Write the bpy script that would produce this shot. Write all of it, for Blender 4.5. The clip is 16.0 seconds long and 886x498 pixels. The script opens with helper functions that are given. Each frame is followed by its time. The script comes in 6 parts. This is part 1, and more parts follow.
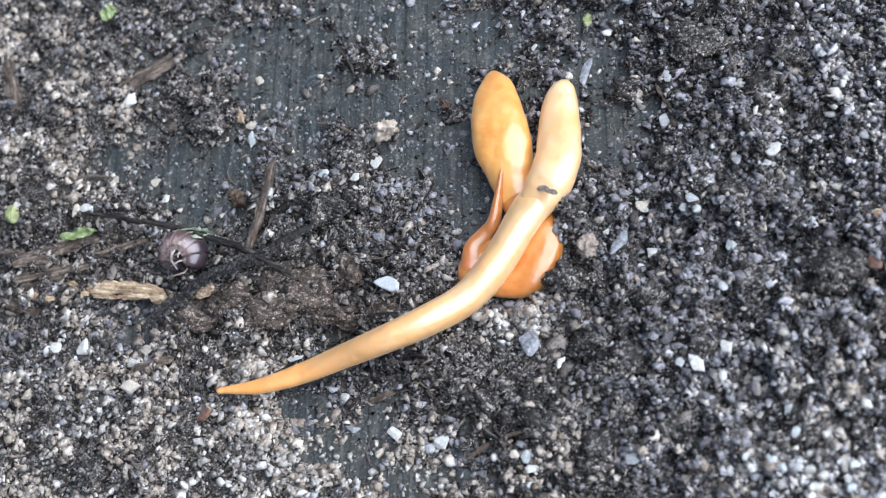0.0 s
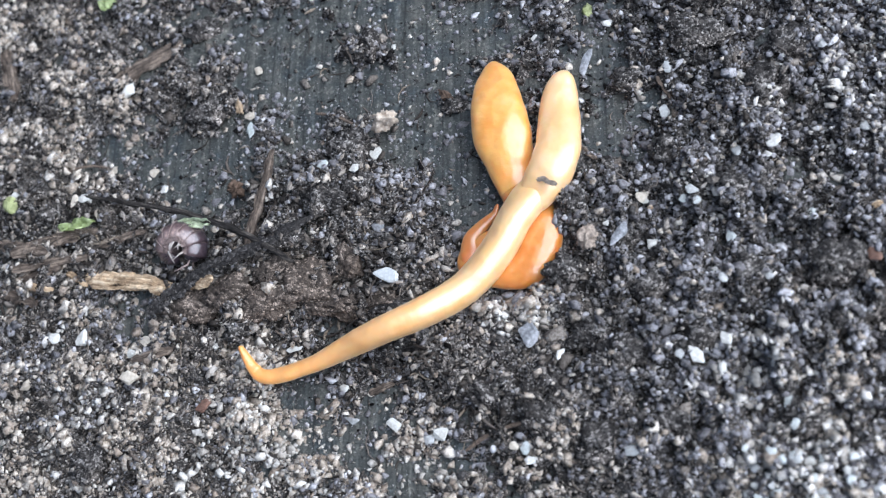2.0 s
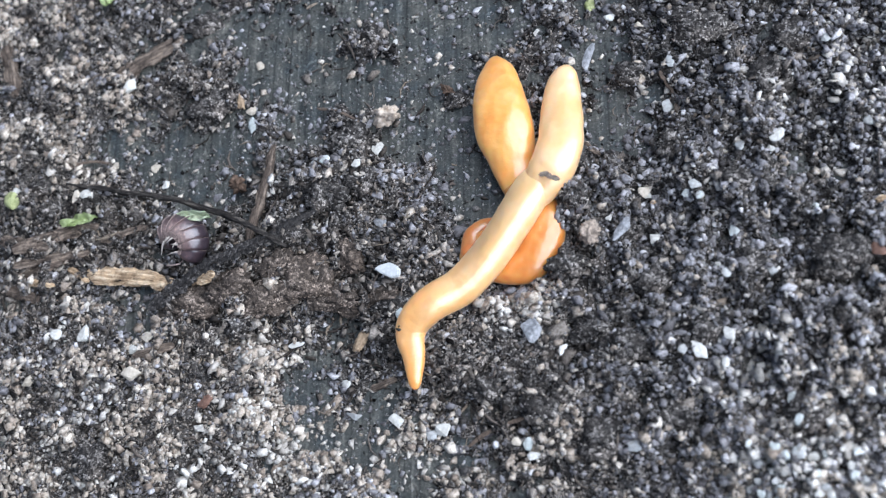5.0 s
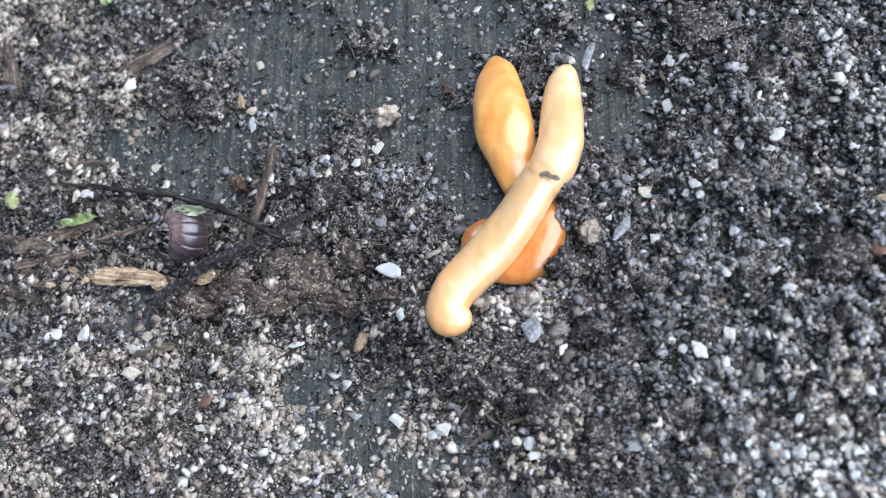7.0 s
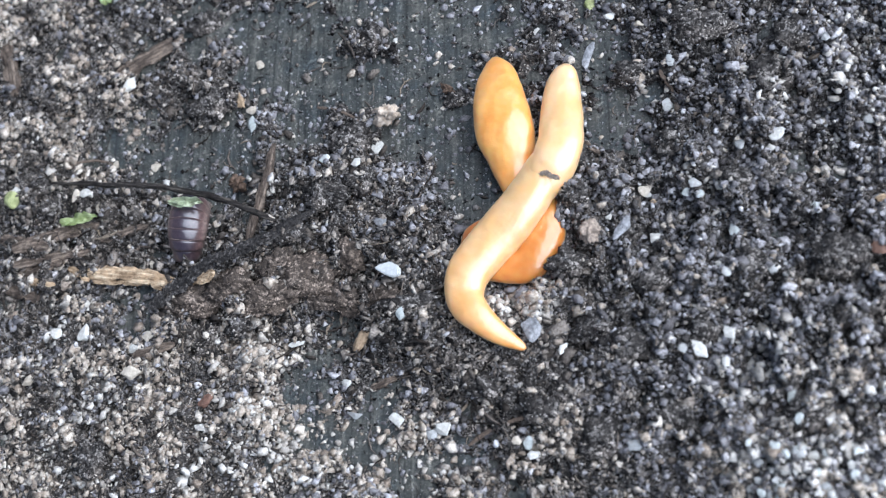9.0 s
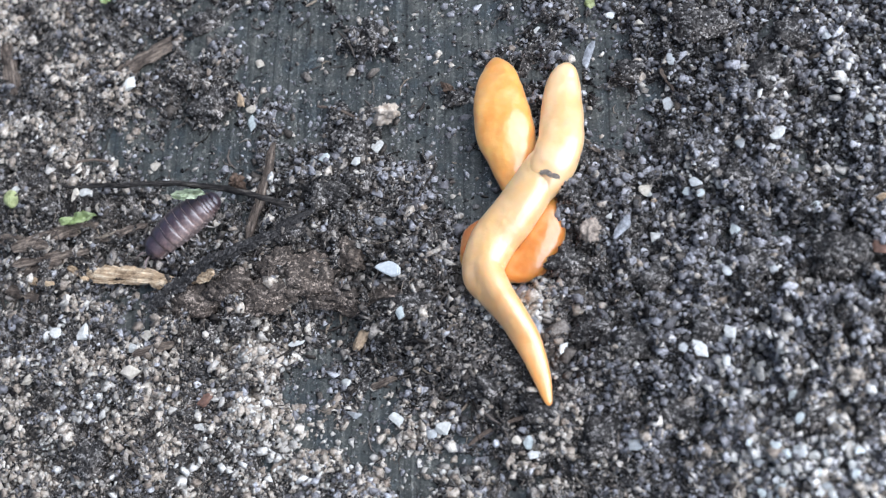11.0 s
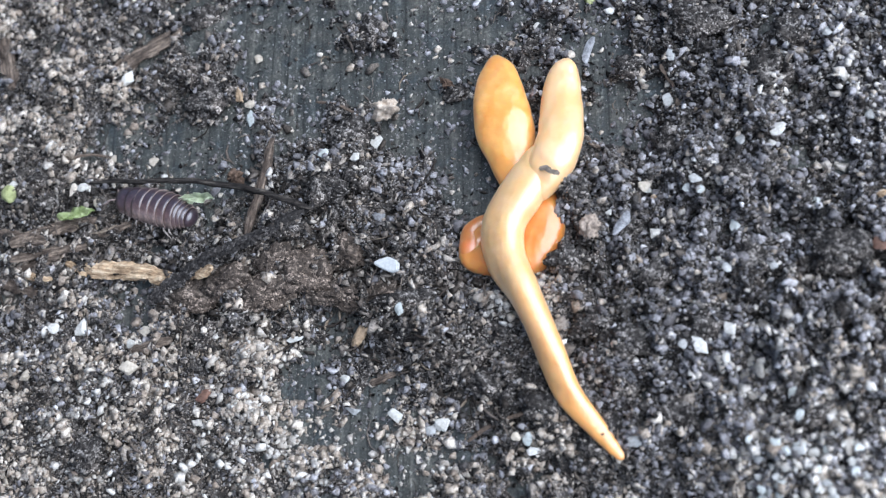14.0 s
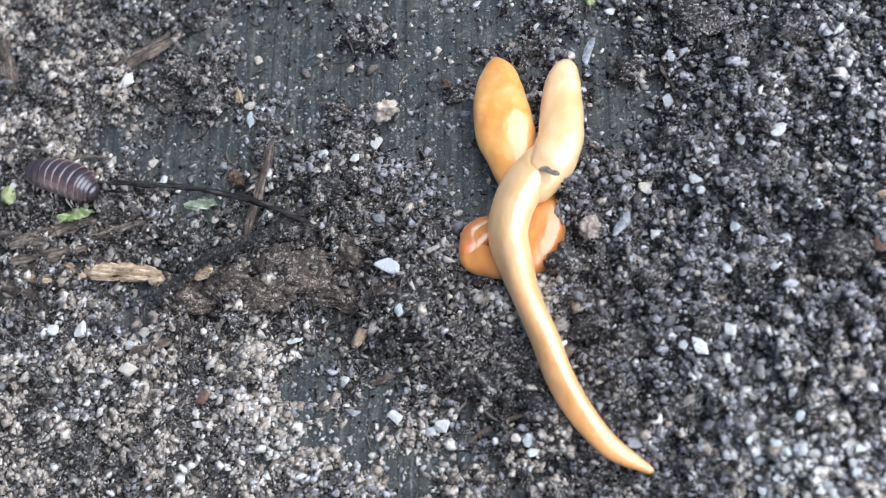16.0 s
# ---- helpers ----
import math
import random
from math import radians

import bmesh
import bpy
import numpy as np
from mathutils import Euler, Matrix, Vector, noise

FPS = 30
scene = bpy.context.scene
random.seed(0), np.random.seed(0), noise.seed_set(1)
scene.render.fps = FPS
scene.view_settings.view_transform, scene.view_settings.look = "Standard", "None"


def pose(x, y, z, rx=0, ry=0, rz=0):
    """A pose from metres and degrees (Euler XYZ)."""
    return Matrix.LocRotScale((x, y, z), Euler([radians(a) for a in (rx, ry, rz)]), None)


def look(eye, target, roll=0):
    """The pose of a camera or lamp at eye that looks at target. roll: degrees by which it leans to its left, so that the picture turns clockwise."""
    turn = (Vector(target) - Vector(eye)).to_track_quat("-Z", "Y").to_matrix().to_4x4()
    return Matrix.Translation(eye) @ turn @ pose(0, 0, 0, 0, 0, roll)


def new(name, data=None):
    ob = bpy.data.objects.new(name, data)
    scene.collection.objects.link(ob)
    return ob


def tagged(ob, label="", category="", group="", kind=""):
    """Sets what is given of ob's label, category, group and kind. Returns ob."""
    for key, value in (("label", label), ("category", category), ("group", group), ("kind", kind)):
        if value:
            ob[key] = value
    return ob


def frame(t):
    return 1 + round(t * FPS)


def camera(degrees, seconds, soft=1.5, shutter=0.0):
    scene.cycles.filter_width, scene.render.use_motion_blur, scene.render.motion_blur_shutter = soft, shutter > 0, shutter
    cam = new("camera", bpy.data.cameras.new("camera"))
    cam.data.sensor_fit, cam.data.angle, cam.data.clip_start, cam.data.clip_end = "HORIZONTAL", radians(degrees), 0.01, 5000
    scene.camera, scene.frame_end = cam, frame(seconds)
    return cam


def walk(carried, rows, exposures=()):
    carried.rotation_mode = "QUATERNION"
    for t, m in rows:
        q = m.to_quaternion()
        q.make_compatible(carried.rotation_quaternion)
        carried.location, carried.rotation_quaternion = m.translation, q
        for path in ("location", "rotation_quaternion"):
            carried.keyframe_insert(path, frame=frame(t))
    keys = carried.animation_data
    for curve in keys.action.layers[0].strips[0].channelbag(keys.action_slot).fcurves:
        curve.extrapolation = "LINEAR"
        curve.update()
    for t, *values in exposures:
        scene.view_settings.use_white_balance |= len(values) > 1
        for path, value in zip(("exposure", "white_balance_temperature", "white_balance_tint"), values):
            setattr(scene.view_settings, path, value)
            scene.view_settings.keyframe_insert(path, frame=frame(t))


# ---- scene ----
# Two flatworms and a woodlouse on a weathered board strewn with soil and sand.
cam = camera(36, 16.0, soft=1.3)
walk(cam, [
    (0, pose(0.04312, -0.05792, 0.15361, 20.551, 15.581, 0.048)),
    (0.5, pose(0.04340, -0.05752, 0.15375, 20.407, 15.659, -0.048)),
    (1, pose(0.04306, -0.05742, 0.15350, 20.284, 15.530, 0.013)),
    (1.5, pose(0.04317, -0.05767, 0.15359, 20.229, 15.538, -0.000)),
    (2, pose(0.04295, -0.05765, 0.15339, 20.125, 15.510, 0.064)),
    (2.5, pose(0.04277, -0.05754, 0.15326, 20.008, 15.479, 0.087)),
    (3, pose(0.04280, -0.05738, 0.15333, 19.860, 15.566, -0.026)),
    (3.5, pose(0.04248, -0.05733, 0.15342, 19.805, 15.447, -0.053)),
    (4, pose(0.04285, -0.05754, 0.15329, 19.925, 15.569, -0.003)),
    (6.5, pose(0.04279, -0.05725, 0.15282, 19.836, 15.628, 0.047)),
    (7, pose(0.04285, -0.05714, 0.15317, 19.761, 15.631, -0.000)),
    (7.5, pose(0.04296, -0.05728, 0.15313, 19.835, 15.674, 0.015)),
    (8, pose(0.04283, -0.05762, 0.15301, 19.909, 15.645, -0.103)),
    (8.5, pose(0.04257, -0.05714, 0.15318, 19.793, 15.528, -0.008)),
    (9, pose(0.04279, -0.05720, 0.15315, 19.754, 15.608, -0.014)),
    (11.5, pose(0.04271, -0.05718, 0.15263, 19.774, 15.620, 0.030)),
    (12, pose(0.04254, -0.05740, 0.15249, 19.893, 15.501, 0.125)),
    (12.5, pose(0.04263, -0.05713, 0.15245, 19.733, 15.544, 0.092)),
    (13, pose(0.04259, -0.05721, 0.15239, 19.710, 15.549, 0.036)),
    (13.5, pose(0.04261, -0.05720, 0.15226, 19.698, 15.559, 0.059)),
    (14, pose(0.04248, -0.05697, 0.15252, 19.578, 15.496, 0.063)),
    (14.5, pose(0.04249, -0.05713, 0.15230, 19.623, 15.565, 0.019)),
    (15, pose(0.04234, -0.05687, 0.15220, 19.561, 15.468, 0.207)),
    (15.5, pose(0.04246, -0.05689, 0.15223, 19.528, 15.536, 0.066)),
    (16, pose(0.04259, -0.05719, 0.15209, 19.743, 15.574, 0.071)),
], exposures=[(0.0, 0.68, 5400, 9.5), (16.0, 0.68, 5400, 9.5)])
cam.data.dof.use_dof = True
cam.data.dof.focus_distance = 0.170
cam.data.dof.aperture_fstop = 26.0

# ---- light: a bright overcast sky, brightest towards +x ----
SUN_ELEVATION, SUN_AZIMUTH = 50, 84          # degrees; azimuth counted from +y towards +x
world = bpy.data.worlds.new("sky")
scene.world = world
world.use_nodes = True
sky = world.node_tree.nodes.new("ShaderNodeTexSky")
sky.sky_type, sky.sun_disc = "NISHITA", False
sky.sun_elevation, sky.sun_rotation = radians(SUN_ELEVATION), radians(SUN_AZIMUTH)
sky.dust_density = 4.0
background = world.node_tree.nodes["Background"]
world.node_tree.links.new(sky.outputs[0], background.inputs[0])
background.inputs[1].default_value = 0.05
sun = new("sun", bpy.data.lights.new("sun", "SUN"))
sun.data.energy, sun.data.angle, sun.data.color = 3.65, radians(84), (1.0, 0.98, 0.96)
el, azi = radians(SUN_ELEVATION), radians(SUN_AZIMUTH)
sun.matrix_basis = look((math.sin(azi) * math.cos(el), math.cos(azi) * math.cos(el), math.sin(el)), (0, 0, 0))

MM = 0.001


# ---- materials ----
def material(name):
    m = bpy.data.materials.new(name)
    m.use_nodes = True
    t = m.node_tree
    return m, t, t.nodes["Principled BSDF"]


def add(t, kind, **sets):
    n = t.nodes.new(kind)
    for key, value in sets.items():
        n.inputs[key].default_value = value
    return n


def noise_node(t, scale, detail=4.0, rough=0.6):
    """Noise over the thing's own metres; scale is in waves per millimetre."""
    c = t.nodes.new("ShaderNodeTexCoord")
    n = t.nodes.new("ShaderNodeTexNoise")
    n.inputs["Scale"].default_value = scale * 1000
    n.inputs["Detail"].default_value = detail
    n.inputs["Roughness"].default_value = rough
    t.links.new(c.outputs["Object"], n.inputs["Vector"])
    return n


def ramp(t, source, stops):
    r = t.nodes.new("ShaderNodeValToRGB")
    e = r.color_ramp.elements
    while len(e) < len(stops):
        e.new(0.5)
    for k, (p, c) in zip(e, stops):
        k.position, k.color = p, (*c, 1)
    t.links.new(source, r.inputs[0])
    return r.outputs[0]


def mix(t, kind, a, b, factor):
    n = t.nodes.new("ShaderNodeMix")
    n.data_type, n.blend_type = "RGBA", kind
    for socket, value in ((n.inputs[0], factor), (n.inputs[6], a), (n.inputs[7], b)):
        if isinstance(value, (int, float)):
            socket.default_value = value
        elif isinstance(value, tuple):
            socket.default_value = (*value, 1)
        else:
            t.links.new(value, socket)
    return n.outputs[2]


def bump(t, shader, source, strength, distance):
    b = t.nodes.new("ShaderNodeBump")
    b.inputs["Strength"].default_value, b.inputs["Distance"].default_value = strength, distance * MM
    t.links.new(source, b.inputs["Height"])
    t.links.new(b.outputs[0], shader.inputs["Normal"])


def grainy(name, low, high, rough=0.8, fine=2.0, coarse=0.25, relief=0.5, depth=0.15, spec=0.3):
    """A surface that wanders between two colours at two scales, with fine relief."""
    m, t, s = material(name)
    a, b = noise_node(t, fine), noise_node(t, coarse, 2.0)
    base = ramp(t, a.outputs[0], ((0.3, low), (0.72, high)))
    wide = ramp(t, b.outputs[0], ((0.3, (0.7, 0.7, 0.7)), (0.7, (1.15, 1.12, 1.1))))
    t.links.new(mix(t, "MULTIPLY", base, wide, 1.0), s.inputs["Base Color"])
    s.inputs["Roughness"].default_value = rough
    s.inputs["Specular IOR Level"].default_value = spec
    bump(t, s, a.outputs[0], relief, depth)
    return m


def skin(name, base, deep, rough=0.22, spec=1.0, coat=1.75, ripple=0.35, wet=0.14, inner=0.6):
    m, t, s = material(name)
    g = t.nodes.new("ShaderNodeNewGeometry")
    n = t.nodes.new("ShaderNodeTexNoise")
    n.inputs["Scale"].default_value, n.inputs["Detail"].default_value = 350, 3
    t.links.new(g.outputs["Position"], n.inputs["Vector"])
    tone = ramp(t, n.outputs[0], ((0.35, deep), (0.65, base)))
    own = t.nodes.new("ShaderNodeObjectInfo").outputs["Color"]
    t.links.new(mix(t, "MULTIPLY", tone, own, 1.0), s.inputs["Base Color"])
    s.inputs["Subsurface Weight"].default_value = inner
    s.inputs["Subsurface Radius"].default_value = (1.0, 0.45, 0.15)
    s.inputs["Subsurface Scale"].default_value = 2.6 * inner * MM
    s.inputs["Roughness"].default_value = rough
    s.inputs["Specular IOR Level"].default_value = spec
    s.inputs["Coat Weight"].default_value = 1.0
    s.inputs["Coat Roughness"].default_value = wet
    s.inputs["Coat IOR"].default_value = coat
    s.inputs["Sheen Weight"].default_value = 0.35
    s.inputs["Sheen Roughness"].default_value = 0.5
    s.inputs["Sheen Tint"].default_value = (1.0, 0.72, 0.42, 1)
    f = t.nodes.new("ShaderNodeTexNoise")
    f.inputs["Scale"].default_value, f.inputs["Detail"].default_value = 520, 4
    t.links.new(g.outputs["Position"], f.inputs["Vector"])
    w = t.nodes.new("ShaderNodeTexNoise")
    w.inputs["Scale"].default_value, w.inputs["Detail"].default_value = 260, 2
    t.links.new(g.outputs["Position"], w.inputs["Vector"])
    bump(t, s, mix(t, "ADD", mix(t, "MULTIPLY", f.outputs[0], (0.3, 0.3, 0.3), 1.0), w.outputs[0], 1.0), ripple, 1.2)
    return m


def fibrous(name, low, mid, high, rough=0.75):
    """Wood or bark with streaks along the piece, which lies along its own x."""
    m, t, s = material(name)
    c = t.nodes.new("ShaderNodeTexCoord")
    mp = t.nodes.new("ShaderNodeMapping")
    mp.inputs["Scale"].default_value = (0.13, 1.0, 1.0)
    t.links.new(c.outputs["Object"], mp.inputs["Vector"])
    g = t.nodes.new("ShaderNodeTexNoise")
    g.inputs["Scale"].default_value, g.inputs["Detail"].default_value, g.inputs["Roughness"].default_value = 2600, 6, 0.7
    t.links.new(mp.outputs[0], g.inputs["Vector"])
    w = noise_node(t, 0.8, 5.0, 0.7)
    streak = ramp(t, g.outputs[0], ((0.36, low), (0.5, mid), (0.64, high)))
    worn = ramp(t, w.outputs[0], ((0.35, (0.45, 0.43, 0.41)), (0.5, (0.95, 0.95, 0.95)), (0.68, (1.3, 1.27, 1.22))))
    t.links.new(mix(t, "MULTIPLY", streak, worn, 1.0), s.inputs["Base Color"])
    s.inputs["Roughness"].default_value = rough
    s.inputs["Specular IOR Level"].default_value = 0.2
    bump(t, s, g.outputs[0], 1.0, 0.3)
    return m


def shell(name):
    """Glossy horn: dark along the back, warmer and paler towards the sides, finely mottled."""
    m, t, s = material(name)
    c = t.nodes.new("ShaderNodeTexCoord")
    x = t.nodes.new("ShaderNodeSeparateXYZ")
    t.links.new(c.outputs["Object"], x.inputs[0])
    a = t.nodes.new("ShaderNodeMath")
    a.operation = "ABSOLUTE"
    t.links.new(x.outputs[1], a.inputs[0])
    b = t.nodes.new("ShaderNodeMath")
    b.operation = "MULTIPLY"
    b.inputs[1].default_value = 0.42 / MM
    t.links.new(a.outputs[0], b.inputs[0])
    across = ramp(t, b.outputs[0], ((0.0, (0.036, 0.027, 0.036)), (0.55, (0.058, 0.038, 0.042)), (0.85, (0.13, 0.082, 0.074)), (1.0, (0.26, 0.19, 0.165))))
    n = noise_node(t, 2.6, 4.0, 0.65)
    spots = ramp(t, n.outputs[0], ((0.36, (0.6, 0.6, 0.62)), (0.6, (1.15, 1.12, 1.1)), (0.72, (1.7, 1.6, 1.5))))
    t.links.new(mix(t, "MULTIPLY", across, spots, 1.0), s.inputs["Base Color"])
    s.inputs["Roughness"].default_value = 0.3
    s.inputs["Specular IOR Level"].default_value = 0.8
    s.inputs["Coat Weight"].default_value = 0.6
    s.inputs["Coat Roughness"].default_value = 0.12
    bump(t, s, n.outputs[0], 0.3, 0.06)
    return m


def quartz(name, stops, rough=0.3, island=True, clear=0.0, fine=2.6, grime=(0.42, 0.39, 0.36), relief=0.5, spec=0.5):
    """Sand: every grain takes its own colour from the stops."""
    m, t, s = material(name)
    if island:
        r = t.nodes.new("ShaderNodeNewGeometry").outputs["Random Per Island"]
    else:
        r = t.nodes.new("ShaderNodeObjectInfo").outputs["Random"]
    c = ramp(t, r, stops)
    n = noise_node(t, fine, 5.0, 0.7)
    dirt = ramp(t, n.outputs[0], ((0.38, grime), (0.58, (1, 1, 1))))
    t.links.new(mix(t, "MULTIPLY", c, dirt, 0.9), s.inputs["Base Color"])
    s.inputs["Roughness"].default_value = rough
    s.inputs["Specular IOR Level"].default_value = spec
    s.inputs["Subsurface Weight"].default_value = clear
    s.inputs["Subsurface Radius"].default_value = (1.0, 1.0, 1.0)
    s.inputs["Subsurface Scale"].default_value = 0.5 * MM
    bump(t, s, n.outputs[0], relief, 0.12)
    return m


def cells(t, size, warp):
    """Crumbs about size millimetres across: each one's own random grey, and the height of its rounded top."""
    c = t.nodes.new("ShaderNodeTexCoord")
    n = noise_node(t, 0.9 / size, 2.0)
    off = t.nodes.new("ShaderNodeVectorMath")
    off.operation = "MULTIPLY_ADD"
    off.inputs[1].default_value = (warp * size * MM,) * 3
    t.links.new(n.outputs["Color"], off.inputs[0])
    t.links.new(c.outputs["Object"], off.inputs[2])
    v = t.nodes.new("ShaderNodeTexVoronoi")
    v.inputs["Scale"].default_value = 1000 / size
    t.links.new(off.outputs[0], v.inputs["Vector"])
    pick = t.nodes.new("ShaderNodeSeparateColor")
    t.links.new(v.outputs["Color"], pick.inputs[0])
    top = t.nodes.new("ShaderNodeMath")
    top.operation = "SUBTRACT"
    top.inputs[0].default_value = 1.0
    t.links.new(v.outputs["Distance"], top.inputs[1])
    return pick.outputs[0], top.outputs[0]


def soil_material(name, warmth=((0.42, 0.41, 0.40), (0.88, 0.84, 0.79), (1.5, 1.38, 1.25)), matted=0.0):
    """Matted dark humus: crumbs of two sizes, each with its own grey-brown, and dusty lighter specks."""
    m, t, s = material(name)
    fine, wide = noise_node(t, 5.0, 6.0, 0.75), noise_node(t, 0.16, 3.0)
    own, top = cells(t, 0.62, 0.9)
    small, small_top = cells(t, 0.26, 0.9)
    big = ramp(t, own, ((0.0, (0.008, 0.007, 0.0065)), (0.45, (0.033, 0.030, 0.028)), (0.8, (0.11, 0.103, 0.097)), (0.94, (0.28, 0.268, 0.257)), (1.0, (0.55, 0.53, 0.51))))
    tiny = ramp(t, small, ((0.0, (0.009, 0.008, 0.0075)), (0.45, (0.045, 0.041, 0.038)), (0.8, (0.15, 0.141, 0.133)), (1.0, (0.52, 0.50, 0.48))))
    share = ramp(t, fine.outputs[0], ((0.44, (0.0, 0.0, 0.0)), (0.54, (1.0, 1.0, 1.0))))
    tone = ramp(t, wide.outputs[0], tuple(zip((0.3, 0.5, 0.7), warmth)))
    crumbs = mix(t, "MIX", mix(t, "MIX", big, tiny, share), (0.085, 0.081, 0.077), matted)
    t.links.new(mix(t, "MULTIPLY", crumbs, tone, 1.0), s.inputs["Base Color"])
    s.inputs["Roughness"].default_value = 0.7
    s.inputs["Specular IOR Level"].default_value = 0.2
    bump(t, s, mix(t, "ADD", mix(t, "MULTIPLY", small_top, (0.45, 0.45, 0.45), 1.0), top, 1.0), 1.0, 0.3)
    return m


def board_wood():
    m, t, s = material("weathered_board")
    c = t.nodes.new("ShaderNodeTexCoord")
    mp = t.nodes.new("ShaderNodeMapping")
    mp.inputs["Scale"].default_value = (1.0, 0.09, 1.0)
    t.links.new(c.outputs["Object"], mp.inputs["Vector"])
    g = t.nodes.new("ShaderNodeTexNoise")
    g.inputs["Scale"].default_value, g.inputs["Detail"].default_value = 1400, 5
    t.links.new(mp.outputs[0], g.inputs["Vector"])
    w = noise_node(t, 0.2, 6.0, 0.7)
    fine = ramp(t, g.outputs[0], ((0.26, (0.012, 0.0135, 0.013)), (0.36, (0.038, 0.041, 0.039)), (0.62, (0.052, 0.055, 0.052)), (0.8, (0.09, 0.092, 0.086))))
    wide = ramp(t, w.outputs[0], ((0.3, (0.75, 0.9, 1.06)), (0.45, (1, 1.02, 1.0)), (0.56, (1.4, 1.33, 1.22)), (0.7, (2.5, 2.3, 2.08))))
    d = noise_node(t, 3.5, 6.0, 0.75)
    dust = ramp(t, d.outputs[0], ((0.35, (0.55, 0.54, 0.53)), (0.55, (1, 1, 1)), (0.72, (2.1, 2.0, 1.9))))
    own, top = cells(t, 0.3, 0.6)
    specks = ramp(t, own, ((0.0, (0.75, 0.75, 0.75)), (0.7, (1.0, 1.0, 1.0)), (0.9, (1.5, 1.48, 1.45)), (0.97, (2.2, 2.16, 2.1)), (1.0, (3.4, 3.3, 3.2))))
    dust = mix(t, "MULTIPLY", dust, specks, 0.8)
    sway = t.nodes.new("ShaderNodeMapping")
    sway.inputs["Scale"].default_value = (1.0, 0.12, 1.0)
    t.links.new(c.outputs["Object"], sway.inputs["Vector"])
    bands = t.nodes.new("ShaderNodeTexWave")
    bands.bands_direction = "X"
    for key, value in (("Scale", 135), ("Distortion", 5.0), ("Detail", 3.0), ("Detail Scale", 0.8)):
        bands.inputs[key].default_value = value
    t.links.new(sway.outputs[0], bands.inputs["Vector"])
    groove = ramp(t, bands.outputs["Fac"], ((0.0, (0.45, 0.46, 0.46)), (0.05, (0.95, 0.96, 0.96)), (0.93, (1.0, 1.0, 1.0)), (1.0, (1.5, 1.5, 1.48))))
    dust = mix(t, "MULTIPLY", dust, groove, 0.9)
    t.links.new(mix(t, "MULTIPLY", mix(t, "MULTIPLY", fine, wide, 1.0), dust, 1.0), s.inputs["Base Color"])
    s.inputs["Roughness"].default_value = 0.5
    s.inputs["Specular IOR Level"].default_value = 0.3
    bump(t, s, mix(t, "ADD", g.outputs[0], d.outputs[0], 0.6), 0.7, 0.22)
    return m


BOARD = board_wood()
SOIL = soil_material("dark_soil")
ROTTEN = soil_material("rotten_wood", ((0.25, 0.24, 0.24), (0.45, 0.43, 0.42), (0.8, 0.76, 0.73)), 0.4)
HUMUS = soil_material("brown_humus", ((0.75, 0.65, 0.55), (1.2, 1.0, 0.83), (1.7, 1.4, 1.14)), 0.3)
CRUMB = quartz("soil_crumbs", ((0.0, (0.007, 0.0063, 0.006)), (0.4, (0.03, 0.0275, 0.026)), (0.75, (0.13, 0.121, 0.114)), (1.0, (0.44, 0.415, 0.385))), 0.65, fine=4.5, grime=(0.3, 0.28, 0.26), relief=0.9, spec=0.05)
SAND = quartz("sand_grains", ((0.0, (0.12, 0.112, 0.113)), (0.45, (0.22, 0.211, 0.216)), (0.8, (0.345, 0.335, 0.345)), (0.95, (0.50, 0.488, 0.50)), (1.0, (0.74, 0.725, 0.728))), 0.55, clear=0.5, spec=0.25)
PALE_SAND = quartz("pale_sand_grains", ((0.0, (0.30, 0.243, 0.19)), (0.4, (0.48, 0.413, 0.333)), (0.8, (0.60, 0.53, 0.44)), (1.0, (0.80, 0.725, 0.62))), 0.45, clear=0.5, spec=0.25)
LITTER = quartz("litter_flakes", ((0.0, (0.035, 0.029, 0.024)), (0.4, (0.15, 0.128, 0.107)), (0.75, (0.33, 0.291, 0.248)), (1.0, (0.56, 0.505, 0.43))), 0.6, fine=3.5, grime=(0.35, 0.33, 0.31), relief=0.9, spec=0.15)
BRIGHT_SAND = quartz("bright_sand_grains", ((0.0, (0.36, 0.325, 0.28)), (0.5, (0.56, 0.52, 0.46)), (1.0, (0.78, 0.74, 0.675))), 0.4, clear=0.5, spec=0.3, grime=(0.6, 0.58, 0.55))
DULL_SAND = quartz("dull_sand_grains", ((0.0, (0.11, 0.092, 0.074)), (0.5, (0.205, 0.176, 0.145)), (0.9, (0.32, 0.28, 0.236)), (1.0, (0.50, 0.45, 0.39))), 0.5, spec=0.2)
FINE_SAND = quartz("fine_sand_grains", ((0.0, (0.05, 0.048, 0.047)), (0.5, (0.12, 0.117, 0.115)), (0.9, (0.23, 0.225, 0.22)), (1.0, (0.45, 0.44, 0.43))), 0.35, spec=0.3)
DUST = quartz("board_dust", ((0.0, (0.10, 0.095, 0.09)), (0.5, (0.22, 0.212, 0.205)), (1.0, (0.56, 0.55, 0.54))), 0.6, spec=0.2)
WHITE_STONE = quartz("white_quartz", ((0.0, (0.46, 0.45, 0.41)), (1.0, (0.66, 0.65, 0.60))), 0.25, False, grime=(0.72, 0.69, 0.65))
CREAM_STONE = quartz("cream_stone", ((0.0, (0.44, 0.39, 0.31)), (1.0, (0.60, 0.54, 0.44))), 0.5, False, grime=(0.72, 0.69, 0.65))
GREY_STONE = quartz("grey_stone", ((0.0, (0.25, 0.255, 0.25)), (1.0, (0.43, 0.435, 0.42))), 0.35, False, grime=(0.72, 0.69, 0.65))
